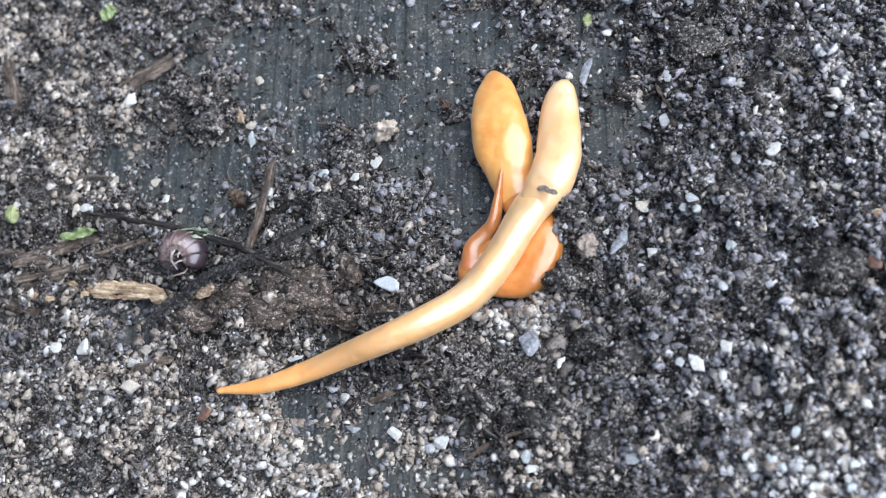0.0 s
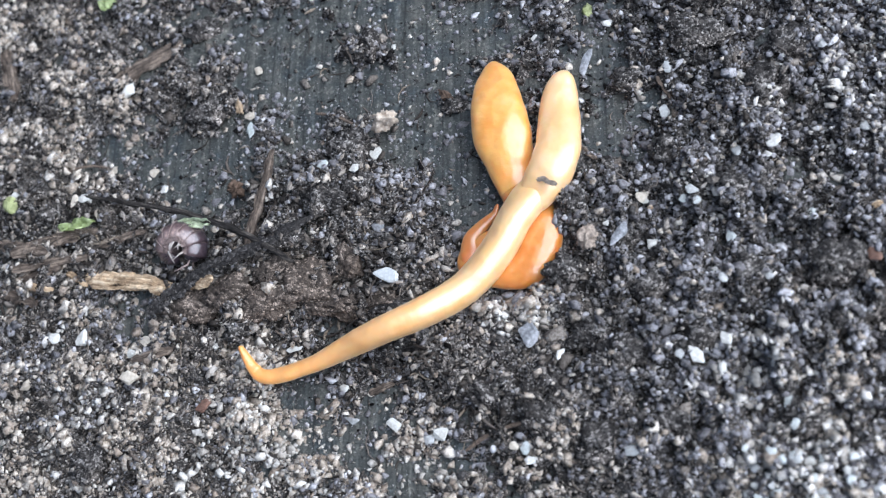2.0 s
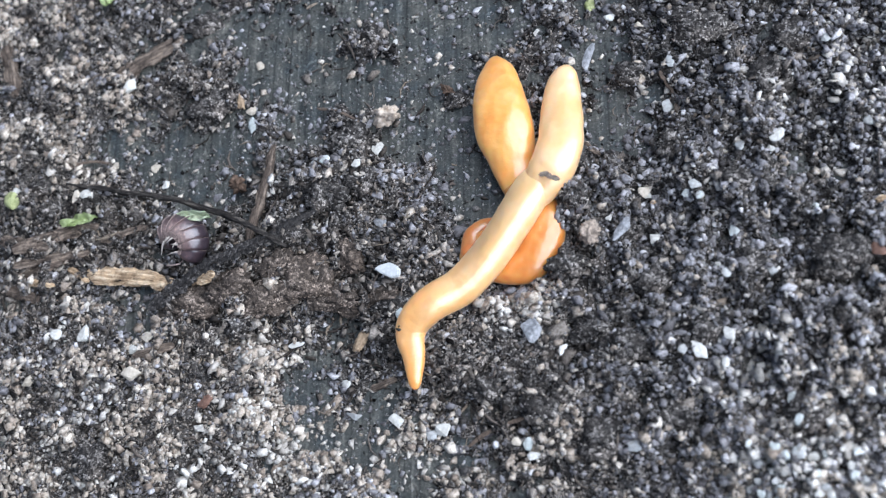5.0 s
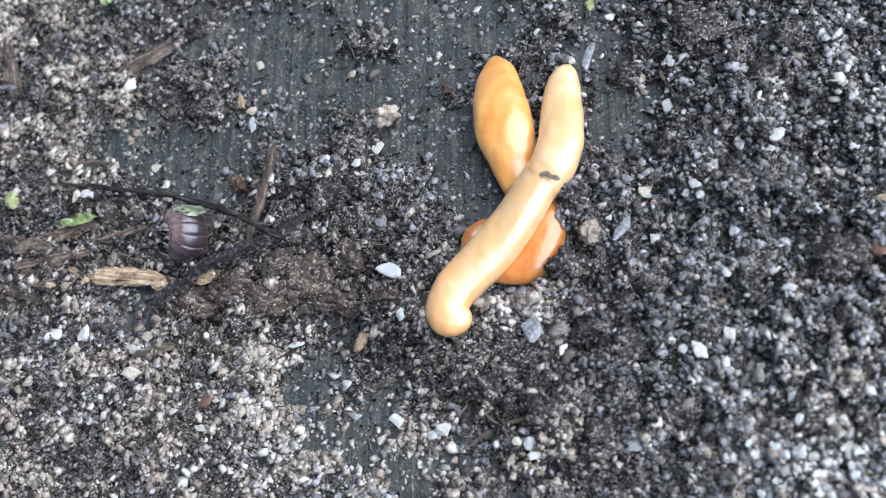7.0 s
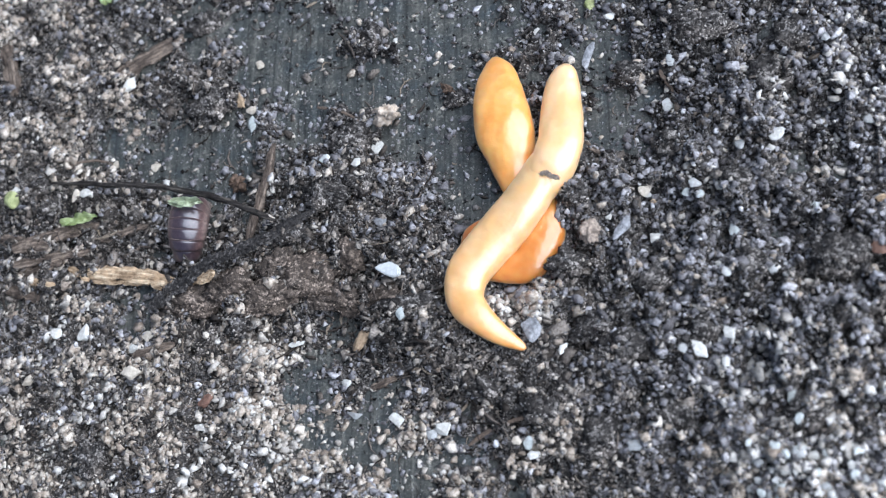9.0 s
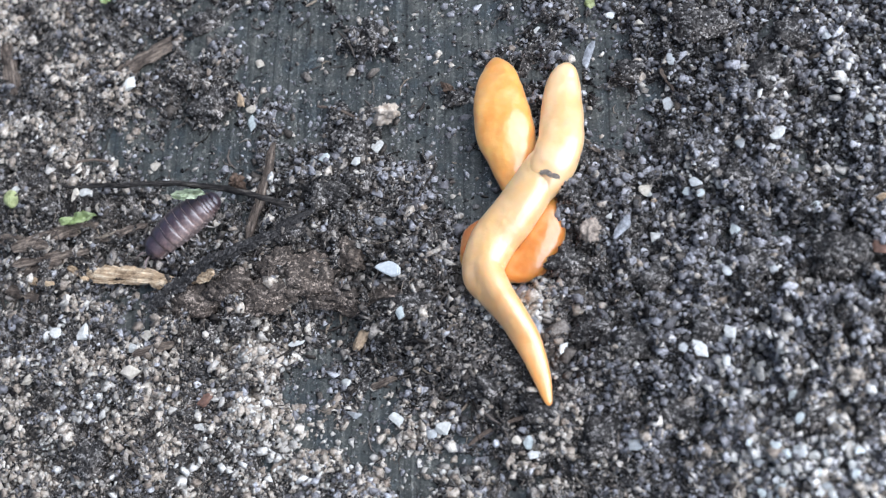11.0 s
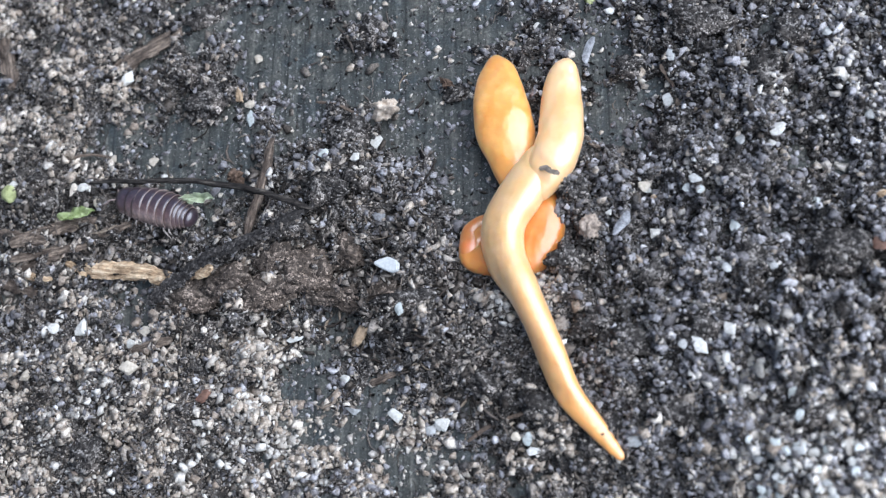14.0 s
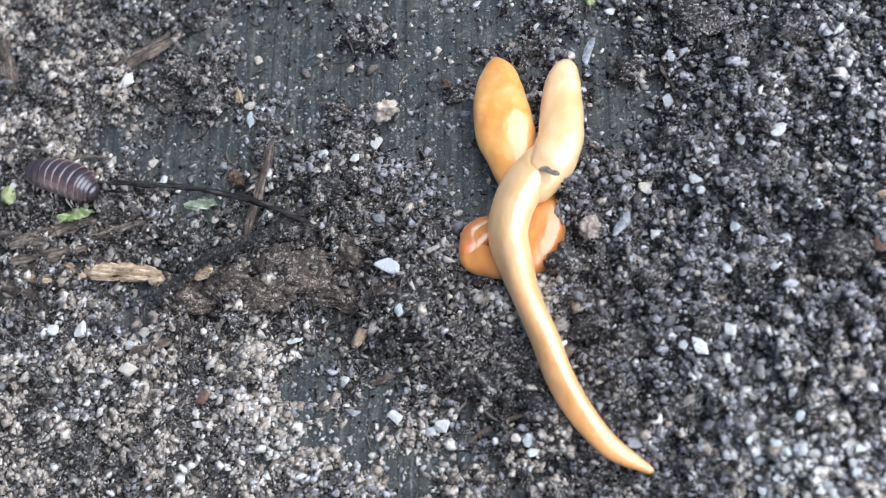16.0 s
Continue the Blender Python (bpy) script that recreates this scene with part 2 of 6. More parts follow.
CLEAR_STONE = quartz("cloudy_quartz", ((0.0, (0.44, 0.47, 0.45)), (1.0, (0.58, 0.61, 0.59))), 0.25, False, 0.25, grime=(0.72, 0.69, 0.65))
AQUA_STONE = quartz("pale_aqua_quartz", ((0.0, (0.46, 0.48, 0.47)), (1.0, (0.60, 0.61, 0.59))), 0.35, False, 0.05, grime=(0.8, 0.8, 0.8))
SLATE = grainy("blue_grey_flake", (0.115, 0.118, 0.124), (0.42, 0.43, 0.445), 0.45, 2.2)
RED_CHIP = grainy("reddish_brown_chip", (0.09, 0.05, 0.035), (0.24, 0.14, 0.10), 0.6, 1.5)
TAN_CRUMB = grainy("tan_crumb", (0.33, 0.26, 0.19), (0.72, 0.63, 0.52), 0.8, 1.6)
BROWN_CRUMB = grainy("brown_crumb", (0.045, 0.03, 0.02), (0.17, 0.115, 0.08), 0.8, 1.8)
BARK = fibrous("brown_bark", (0.03, 0.022, 0.017), (0.11, 0.085, 0.066), (0.25, 0.2, 0.155))
STRAW = fibrous("pale_rotten_wood", (0.22, 0.145, 0.083), (0.43, 0.31, 0.19), (0.68, 0.55, 0.38))
TWIG = fibrous("dark_twig_bark", (0.012, 0.01, 0.009), (0.036, 0.031, 0.027), (0.10, 0.088, 0.074))
GREEN = grainy("green_moss_scrap", (0.22, 0.25, 0.08), (0.55, 0.58, 0.30), 0.6, 1.2)
LEAF = grainy("fresh_green_scrap", (0.34, 0.44, 0.14), (0.70, 0.78, 0.46), 0.45, 1.0)
PALE_LEAF = grainy("pale_green_scrap", (0.46, 0.54, 0.33), (0.76, 0.82, 0.62), 0.5, 1.0)
DEBRIS = grainy("brown_debris", (0.17, 0.135, 0.105), (0.46, 0.385, 0.31), 0.7, 3.0)
HUSK = grainy("seed_husk", (0.20, 0.14, 0.08), (0.50, 0.38, 0.25), 0.6, 1.4)
FIBRE = quartz("matted_fibres", ((0.0, (0.02, 0.016, 0.013)), (0.6, (0.07, 0.055, 0.045)), (1.0, (0.22, 0.18, 0.14))), 0.6)
BARK_BITS = quartz("wood_bits", ((0.0, (0.02, 0.016, 0.013)), (0.5, (0.06, 0.05, 0.042)), (0.9, (0.15, 0.125, 0.105)), (1.0, (0.32, 0.26, 0.19))), 0.7, spec=0.1)
ROOT = grainy("root_fibre", (0.06, 0.045, 0.035), (0.20, 0.15, 0.11), 0.7, 3.0)
PALE_SKIN = skin("pale_orange_skin", (0.85, 0.505, 0.175), (0.84, 0.45, 0.12), 0.45, 0.5, 1.85, 0.35, 0.28, 0.25)
ORANGE_SKIN = skin("deep_orange_skin", (0.80, 0.42, 0.115), (0.77, 0.335, 0.06), 0.35, 0.5, 1.58, 0.45, 0.1, 0.5)
SHELL = shell("woodlouse_shell")
SHELL_RIM = grainy("shell_rim", (0.22, 0.165, 0.15), (0.38, 0.30, 0.27), 0.45, 3.0)
LIMB = grainy("pale_limb", (0.30, 0.26, 0.23), (0.52, 0.47, 0.42), 0.4, 3.0)
BELLY = grainy("woodlouse_belly", (0.12, 0.09, 0.085), (0.25, 0.20, 0.19), 0.5, 2.5)


# ---- geometry helpers (millimetres in, metres out) ----
def to_object(name, bm, mat, smooth=True):
    me = bpy.data.meshes.new(name)
    bm.to_mesh(me)
    bm.free()
    me.materials.append(mat)
    if smooth:
        me.shade_smooth()
    return new(name, me)


def part(name, bm, mat, parent, label="", smooth=True):
    ob = to_object(name, bm, mat, smooth)
    ob.parent = parent
    return tagged(ob, label)


def lattice(seed):
    return np.random.default_rng(seed).random((64, 64))


LATTICES = [lattice(s) for s in range(8)]


def waves(x, y, size, k=0):
    """Smooth value noise from 0 to 1, with lumps about size millimetres across."""
    u, v = np.asarray(x, float) / size + 17.3 * k, np.asarray(y, float) / size + 5.1 * k
    i, j = np.floor(u).astype(int), np.floor(v).astype(int)
    a, b = u - i, v - j
    a, b = a * a * (3 - 2 * a), b * b * (3 - 2 * b)
    g = LATTICES[k % 8]
    return (g[i % 64, j % 64] * (1 - a) * (1 - b) + g[(i + 1) % 64, j % 64] * a * (1 - b)
            + g[i % 64, (j + 1) % 64] * (1 - a) * b + g[(i + 1) % 64, (j + 1) % 64] * a * b)


def patches(x, y, spots, ragged=1.0):
    """How far (x, y) lies inside soft spots (x, y, radius, weight) with ragged edges."""
    total = np.zeros(np.shape(x))
    x, y = (x + ragged * (3.6 * (waves(x, y, 4.4, 1) - 0.5) + 1.8 * (waves(x, y, 1.7, 4) - 0.5)),
            y + ragged * (3.6 * (waves(x, y, 4.1, 2) - 0.5) + 1.8 * (waves(x, y, 1.6, 5) - 0.5)))
    for cx, cy, r, w in spots:
        total = total + w * np.exp(-((x - cx) ** 2 + (y - cy) ** 2) / (r * r))
    return total


# bare board, as spots of missing soil
BARE = [
    (-14.42, 32.03, 7, 1.3), (-17.42, 24.85, 6, 1.2), (-6.38, 27.45, 8, 1.3), (-1.73, 20.30, 8, 1.3), (-1.71, 12.35, 6, 1.3),
    (-8.08, 34.50, 8, 1.2), (-31.18, 14.71, 6, 1.2), (-18.79, 18.41, 4, 0.7), (21.84, 19.13, 6, 1.2), (22.16, 13.33, 4, 1.0),
    (26.78, 7.20, 3, 0.3), (19.87, 26.97, 5, 0.7), (-44.29, 18.20, 4, 0.7), (-52.67, 16.80, 4, 0.7), (-24.28, 33.49, 6, 0.9),
    (8.88, 28.59, 6, 0.8), (-28.20, 28.87, 4, 0.7), (4.92, 7.73, 4, 0.5), (7.70, 0.70, 6.5, 1.3), (11.89, -1.18, 3, 0.8),
    (-34.99, 35.34, 4, 1.0), (-43.29, 30.97, 4, 0.9), (-46.19, 21.31, 4, 1.0), (-54.24, 25.94, 2.5, 0.8), (-37.46, 17.22, 5, 1.0), (-36.20, 23.11, 3, 0.6)]
BARE_LOW = [
    (-17.61, -11.08, 4.5, 1.5), (-13.21, -12.43, 4, 1.2), (-8.72, -17.36, 5, 1.4), (-12.86, -20.66, 5, 1.4), (-16.02, -16.87, 3, 0.8), (-3.89, -22.83, 6, 1.3), (2.88, -23.15, 5, 1.2),
    (-9.94, -24.25, 5, 0.9), (-42.37, -4.16, 3.5, 1.0), (-19.56, -20.88, 4, 0.8), (39.44, 25.03, 4, 1.4), (43.97, 11.47, 2.8, 1.3),
    (45.11, 6.09, 3, 1.1), (48.71, 4.29, 3.5, 1.0), (27.17, 16.51, 3, 0.7), (-18.33, -28.62, 4, 0.7), (-32.36, 5.49, 3, 0.6)]
BARE_LOW += [(-37.5, 12.8, 3.3, 1.1), (-29.7, 11.9, 3.3, 1.1), (-33.6, 16.0, 3.4, 1.0), (-27.9, 16.6, 3.1, 0.9), (-25.8, 5.5, 2.0, 0.8), (-2.9, 10.8, 3.4, 0.7), (-10.3, 3.9, 2.4, 0.8), (-14.0, 2.4, 2.0, 0.9)]
BARE_LOW += [(-55.3, 38.0, 1.9, 1.0), (-54.3, 24.0, 1.9, 1.0), (-57.5, 32.4, 2.6, 0.8), (-45.9, 26.8, 1.8, 0.8), (-46.6, 20.9, 1.8, 0.8), (-43.4, 33.1, 1.7, 0.6)]
# thick crumbly soil
MOUND = [
    (40.23, 18.44, 12, 0.9), (34.09, 26.71, 6, 1.0), (29.09, -4.74, 14, 0.9), (44.52, -8.15, 14, 1.0), (15.62, -15.17, 12, 0.8),
    (34.22, -19.81, 14, 0.7), (-12.60, 3.19, 8, 0.9), (-14.71, 8.40, 5, 0.8), (-25.91, -2.76, 9, 1.0), (-9.06, -6.34, 9, 0.9),
    (-1.91, -2.69, 6, 0.8), (-0.33, -14.22, 6, 0.7), (-52.35, 4.82, 9, 1.0), (-36.32, 24.83, 5, 0.8), (-10.56, 30.49, 3, 0.7),
    (18.43, 3.73, 6, 0.8), (-58.43, 24.91, 9, 0.5), (44.95, -22.66, 14, 0.8)]
# clods lying on the bare board
CLOD = [
    (-9.87, 29.72, 3.0, 0.9), (-13.33, 17.28, 4.0, 0.9), (-14.84, 10.02, 4.5, 0.8), (-8.65, 9.21, 4.0, 0.8), (1.72, 19.74, 2.0, 0.9),
    (-4.37, 10.66, 3.0, 0.6), (-15.14, 34.89, 2.5, 0.8), (-23.31, 30.32, 2.5, 0.7), (-21.10, 36.50, 2.5, 0.7), (-1.92, 0.94, 4.0, 0.7),
    (-23.72, 8.79, 4.0, 0.8), (24.12, 20.80, 2.5, 0.8), (27.74, 12.24, 3.0, 0.6), (13.38, 26.89, 2.5, 0.5), (4.23, 13.21, 2.0, 0.5),
    (-2.31, -17.79, 4.0, 0.9), (-10.90, -14.43, 3.0, 0.7), (6.60, -19.61, 4.0, 0.8), (-33.04, 26.87, 4.0, 0.7), (-41.92, 12.17, 3.0, 0.5)]
CLOD += [(17.6, 5.0, 1.8, 1.3), (17.4, 1.5, 2.0, 0.9), (18.5, 8.0, 1.6, 0.7)]
# drifts of pale sand
DRIFT = [
    (-49.14, -20.64, 11, 1.0), (-35.58, -21.23, 9, 1.0), (-24.52, -16.29, 6, 1.2), (-23.62, -24.26, 9, 1.1), (-41.21, -27.24, 10, 0.9),
    (-54.29, -4.57, 6, 0.6), (-9.92, -28.94, 8, 0.6), (-0.14, -27.45, 6, 0.5), (-57.70, 22.73, 12, 0.42), (-48.25, 27.93, 7, 0.3),
    (-50.14, 11.59, 4, 0.8), (-38.44, 13.06, 2.5, 0.7), (9.03, -9.13, 4, 1.0), (41.41, -29.80, 7, 1.5), (36.91, -26.89, 5, 0.7),
    (14.88, -27.84, 9, 0.6), (-62.82, 39.75, 7, 0.95)]
DRIFT += [(-25.6, -4.8, 3.4, 0.5), (-20.3, -3.0, 2.7, 0.35), (32.0, -27.4, 4.1, 0.6), (7.1, -28.0, 3.4, 0.5)]
DRIFT += [(-56.0, 16.5, 4.4, 0.5), (-60.9, 20.5, 2.7, 0.4)]
# heaps of bright quartz grains
HEAPS = [
    (-25.90, -13.20, 3.0, 1.0), (-21.57, -15.01, 2.4, 0.9), (-25.08, -20.72, 3.2, 1.0), (-21.78, -24.52, 3.6, 1.0), (-27.48, -16.42, 2.2, 0.8),
    (-50.30, -18.98, 3.0, 0.9), (-45.99, -17.75, 2.4, 0.8), (-34.11, -19.92, 2.0, 0.7), (-15.16, -26.24, 2.4, 0.8), (-52.88, -7.52, 2.4, 0.8),
    (-31.11, -28.21, 2.6, 0.8), (-45.01, -27.53, 2.4, 0.7), (-58.30, 22.41, 4.0, 0.2), (-52.92, 16.21, 3.0, 0.5), (41.34, -30.78, 6.0, 1.0),
    (9.27, -10.09, 3.0, 0.8), (50.41, 8.83, 4.0, 0.6), (41.46, 15.15, 3.0, 0.4), (28.85, 17.68, 2.0, 0.6), (34.54, -17.86, 6.0, 0.4),
    (32.27, 2.77, 2.5, 0.5), (-9.96, -26.92, 3.0, 0.6), (-0.19, -28.07, 2.5, 0.6), (-49.90, 11.03, 2.0, 0.8), (43.99, -14.42, 5.0, 0.3)]
HEAPS += [(52.5, 21.4, 4.1, 0.8), (52.4, 14.0, 3.4, 0.5), (33.4, 2.6, 2.7, 0.6), (-23.2, 9.6, 2.0, 0.35), (-19.4, 13.1, 1.7, 0.35), (-36.6, 6.6, 1.7, 0.4)]
# where quartz sand lies thicker or, below zero, thinner
SANDY = [
    (-22.0, 19.1, 4.1, 0.5), (-36.7, 8.9, 3.7, 0.5), (-21.5, 7.3, 3.1, 0.4), (23.1, 25.8, 5.1, 0.6), (50.6, 21.7, 5.1, 1.0), (35.0, 11.9, 4.8, 0.6),
    (34.2, 1.3, 5.4, 0.9), (33.5, -9.2, 5.4, 0.6), (45.6, -11.0, 5.1, -1.6), (7.4, -16.8, 4.8, -0.5), (21.2, -17.7, 4.8, 0.4), (33.9, -18.6, 5.4, 0.6),
    (33.2, -27.5, 5.4, 0.9), (45.3, -20.0, 4.8, 0.4), (29.9, 22.4, 4.1, -0.8), (43.8, 18.9, 4.8, -0.5), (15.9, 0.9, 3.4, -0.3)]
SANDY += [(-22.5, 12.7, 2.4, 0.8), (-24.5, 5.4, 2.2, 0.7), (-36.6, 7.0, 2.0, 0.6), (-22.1, 19.9, 2.7, 0.6), (51.4, 23.1, 4.1, 0.8), (35.2, 0.3, 4.1, 0.5), (33.1, -20.5, 4.8, 0.6), (33.7, -29.4, 4.1, 0.7)]
# where the board lies under a film of dust
DUSTY = [(-23.2, 18.8, 4.1, 1), (-29.3, 11.4, 4.1, 1), (-25.0, 7.0, 2.7, 1), (-37.2, 8.3, 2.7, 0.8), (-17.0, 23.0, 3.4, 0.8), (-9.5, 3.8, 3.4, 0.8), (23.0, 26.3, 4.1, 0.8), (21.6, 11.7, 2.7, 0.6), (-4.3, 8.6, 2.7, 0.8), (-21.4, 12.9, 2.7, 0.9), (-3.6, 14.3, 3.4, 0.8), (-0.2, 9.2, 3.4, 1), (1.3, 5.7, 3.0, 1), (-6.0, 7.0, 3.4, 0.8)]
DUSTY += [(-21.3, 24.0, 3.4, 0.8), (-14.8, 19.0, 3.4, 0.8), (-7.8, 23.8, 3.4, 0.8), (-17.0, 14.4, 3.4, 0.8), (-3.2, 20.7, 3.4, 0.8), (-10.7, 12.8, 3.4, 0.8)]
# dark places with few grains
GLOOM = [
    (-23.44, -7.73, 7, 0.6), (-16.05, -3.38, 7, 0.7), (-9.58, -8.67, 6, 0.9), (-27.48, 4.31, 5, 0.8), (-52.84, 6.44, 5, 0.8),
    (-40.74, 2.75, 6, 0.8), (-7.63, -0.74, 6, 0.7), (-36.32, 24.83, 4, 0.8), (32.93, 25.19, 5, 1.0), (-12.15, 7.84, 5, 0.6),
    (1.02, -14.29, 6, 0.6), (-32.61, -11.29, 3.5, 0.9), (-43.41, -24.46, 3.5, 1.0), (-33.48, -23.32, 3, 0.7), (-59.37, -1.19, 4, 0.5),
    (1.42, -6.24, 4, 0.8), (15.54, -16.45, 7, 0.9), (8.99, -19.47, 5, 0.9), (20.99, -11.57, 5, 0.7), (22.89, -20.51, 6, 0.8), (15.14, -25.46, 7, 0.6)]

GLOOM += [(45.2, 20.2, 5.1, 0.9), (-9.4, 15.1, 3.1, 0.7), (41.3, -24.8, 2.7, 0.9), (27.0, -5.2, 3.1, 0.7), (15.5, -10.5, 4.1, 0.6), (36.9, -10.9, 2.7, 0.5), (33.7, 17.3, 3.1, 0.6), (48.0, -4.5, 4.1, 0.9)]

# the flattened place where the worms lie coiled
COIL = [(8.79, 2.06, 9, 1.1)]
# ground pressed smooth where the long body drags
TRAIL = [(11.29, -10.60, 3.5, 0.9), (13.25, -15.61, 3.5, 0.9), (15.38, -19.68, 3.5, 0.9), (17.86, -23.03, 3.5, 0.9), (21.13, -27.06, 3.5, 0.9), (23.83, -29.17, 3, 0.8), (2.39, -11.13, 4, 1.0), (-27.09, -16.45, 3, 0.9), (-23.03, -16.73, 3, 0.7), (-25.8, -13.0, 2.6, 1.3), (-17.0, -16.0, 3, 0.9), (-13.0, -16.5, 3, 0.9), (-9.4, -17.6, 3, 0.9), (-6.0, -18.5, 3, 0.9), (-3.0, -17.0, 3, 0.9), (0.5, -14.0, 3, 0.9), (5.0, -12.5, 3, 0.9), (9.5, -14.0, 3, 0.9)]


def lumps(x, y, size, k):
    """Rounded clods about size millimetres across with gaps between: 0 in the gaps, 1 on top."""
    u = np.asarray(x, float) / size + 0.5 * waves(x, y, size * 0.6, k + 1)
    v = np.asarray(y, float) / size + 0.5 * waves(x, y, size * 0.6, k + 2)
    i, j = np.floor(u).astype(int), np.floor(v).astype(int)
    jx, jy, big = LATTICES[k % 8], LATTICES[(k + 3) % 8], LATTICES[(k + 5) % 8]
    top = np.zeros(np.shape(u))
    for a in (-1, 0, 1):
        for b in (-1, 0, 1):
            p, q = (i + a) % 64, (j + b) % 64
            far = ((u - i - a - jx[p, q]) ** 2 + (v - j - b - jy[p, q]) ** 2) / (0.42 + 0.42 * big[p, q]) ** 2
            top = np.maximum(top, np.sqrt(np.maximum(0, 1 - far)) * (0.55 + 0.45 * big[q, p]))
    return top


def cloddy(x, y):
    """How thick the crumbly soil lies, from 0 to 1."""
    flat = np.minimum(patches(x, y, COIL, 0.0) + 0.8 * patches(x, y, TRAIL, 0.0), 1) + 0.55 * np.minimum(patches(x, y, DRIFT), 1)
    return np.clip(0.6 + 0.7 * patches(x, y, MOUND) + 0.5 * np.clip((x - 4) / 8, 0, 1), 0, 1) * np.clip(1 - flat - 0.8 * np.minimum(patches(x, y, BARE) + patches(x, y, BARE_LOW), 1), 0.1, 1)


def clods(x, y):
    return np.maximum(lumps(x, y, 4.9, 2) * (0.7 + 0.5 * waves(x, y, 11, 3)), 0.72 * lumps(x, y, 2.7, 6))


def cracks(x, y):
    """Narrow deep gaps between the soil's clods, from 0 to 1."""
    return np.clip(1 - 2.2 * clods(x, y), 0, 1) * cloddy(x, y)


def clumps(x, y):
    """Where pale sand gathers within a drift, from 0 to 1."""
    return np.clip(5.0 * (0.65 * waves(x, y, 4.4, 7) + 0.35 * waves(x, y, 1.9, 1) - 0.44), 0, 1)


def soil_depth(x, y):
    x, y = np.asarray(x, float), np.asarray(y, float)
    d = 0.75 + 1.1 * (waves(x, y, 9, 1) - 0.5) - 1.75 * np.minimum(patches(x, y, BARE) + patches(x, y, BARE_LOW), 1.25)
    d = d + 1.2 * patches(x, y, MOUND) * (0.55 + 0.9 * waves(x, y, 5, 6)) + 0.6 * patches(x, y, DRIFT) + 1.9 * patches(x, y, CLOD)
    ridges = np.abs(waves(x, y, 1.6, 3) - waves(x + 3, y - 9, 1.3, 7))
    clefts = np.abs(waves(x, y, 3.4, 0) - waves(x - 5, y + 7, 3.0, 5))
    relief = 1.4 * (waves(x, y, 2.6, 2) - 0.5) + 2.3 * (0.3 - ridges) + (1.8 + 3.0 * np.minimum(patches(x, y, MOUND), 1)) * (0.25 - clefts)
    relief = relief + 1.0 * (waves(x, y, 0.8, 6) - 0.5) + 0.35 * (waves(x, y, 0.45, 4) - 0.5)
    d = d + 0.5 * np.minimum(patches(x, y, MOUND), 1) + 1.0 * np.minimum(patches(x, y, DRIFT), 1) * clumps(x, y) + cloddy(x, y) * (2.3 * clods(x, y) + 1.5 * lumps(x, y, 1.5, 4) - 1.6)
    return d + relief * (1 - 0.8 * np.minimum(patches(x, y, COIL, 0.0) + 0.6 * patches(x, y, TRAIL, 0.0), 1))


def ground_height(x, y):
    return np.maximum(soil_depth(x, y), 0.0)


# ---- the setting ----
def block(name, size, centre, mat):
    bm = bmesh.new()
    bmesh.ops.create_cube(bm, size=1.0, matrix=Matrix.Translation(Vector(centre) * MM) @ Matrix.Diagonal((*[s * MM for s in size], 1)))
    bmesh.ops.bevel(bm, geom=list(bm.edges), offset=1.5 * MM, segments=2, affect="EDGES")
    return to_object(name, bm, mat, False)


def earth_sheet():
    bm = bmesh.new()
    bmesh.ops.create_grid(bm, x_segments=40, y_segments=40, size=20.0, matrix=Matrix.Translation((0, 0, -0.02)))
    for v in bm.verts:
        if v.co.length > 0.8:
            v.co.z += 0.05 * (noise.noise(v.co * 0.6) - 0.3)
    return tagged(to_object("ground", bm, SOIL), "dark bare earth round the board", "ground", kind="structure")


def soil_sheet():
    """Soil lying on the board: dips under the board's face where the wood shows."""
    nx, ny = 640, 446
    gx, gy = np.meshgrid(np.linspace(-82, 70, nx), np.linspace(-46, 60, ny))
    z = np.where(soil_depth(gx, gy) > 0, soil_depth(gx, gy), -0.6) - 0.15
    co = np.stack([gx, gy, z], -1).reshape(-1, 3) * MM
    i = (np.arange(ny - 1)[:, None] * nx + np.arange(nx - 1)[None, :]).ravel()
    quads = np.stack([i, i + 1, i + nx + 1, i + nx], 1)
    return mesh_object("soil", co, quads, SOIL, True)


def mesh_object(name, co, faces, mat, smooth):
    me = bpy.data.meshes.new(name)
    n, k = faces.shape
    me.vertices.add(len(co))
    me.vertices.foreach_set("co", np.ascontiguousarray(co, dtype=np.float32).ravel())
    me.loops.add(n * k)
    me.loops.foreach_set("vertex_index", np.ascontiguousarray(faces, dtype=np.int32).ravel())
    me.polygons.add(n)
    me.polygons.foreach_set("loop_start", np.arange(0, n * k, k, dtype=np.int32))
    me.update(calc_edges=True)
    me.materials.append(mat)
    if smooth:
        me.shade_smooth()
    return new(name, me)


earth_sheet()
tagged(block("board", (260, 320, 19), (0, 0, -9.5), BOARD), "weathered dark grey-green board under the soil", "board", kind="structure")
tagged(soil_sheet(), "damp dark crumbly soil lying on the board", "soil", kind="stuff")


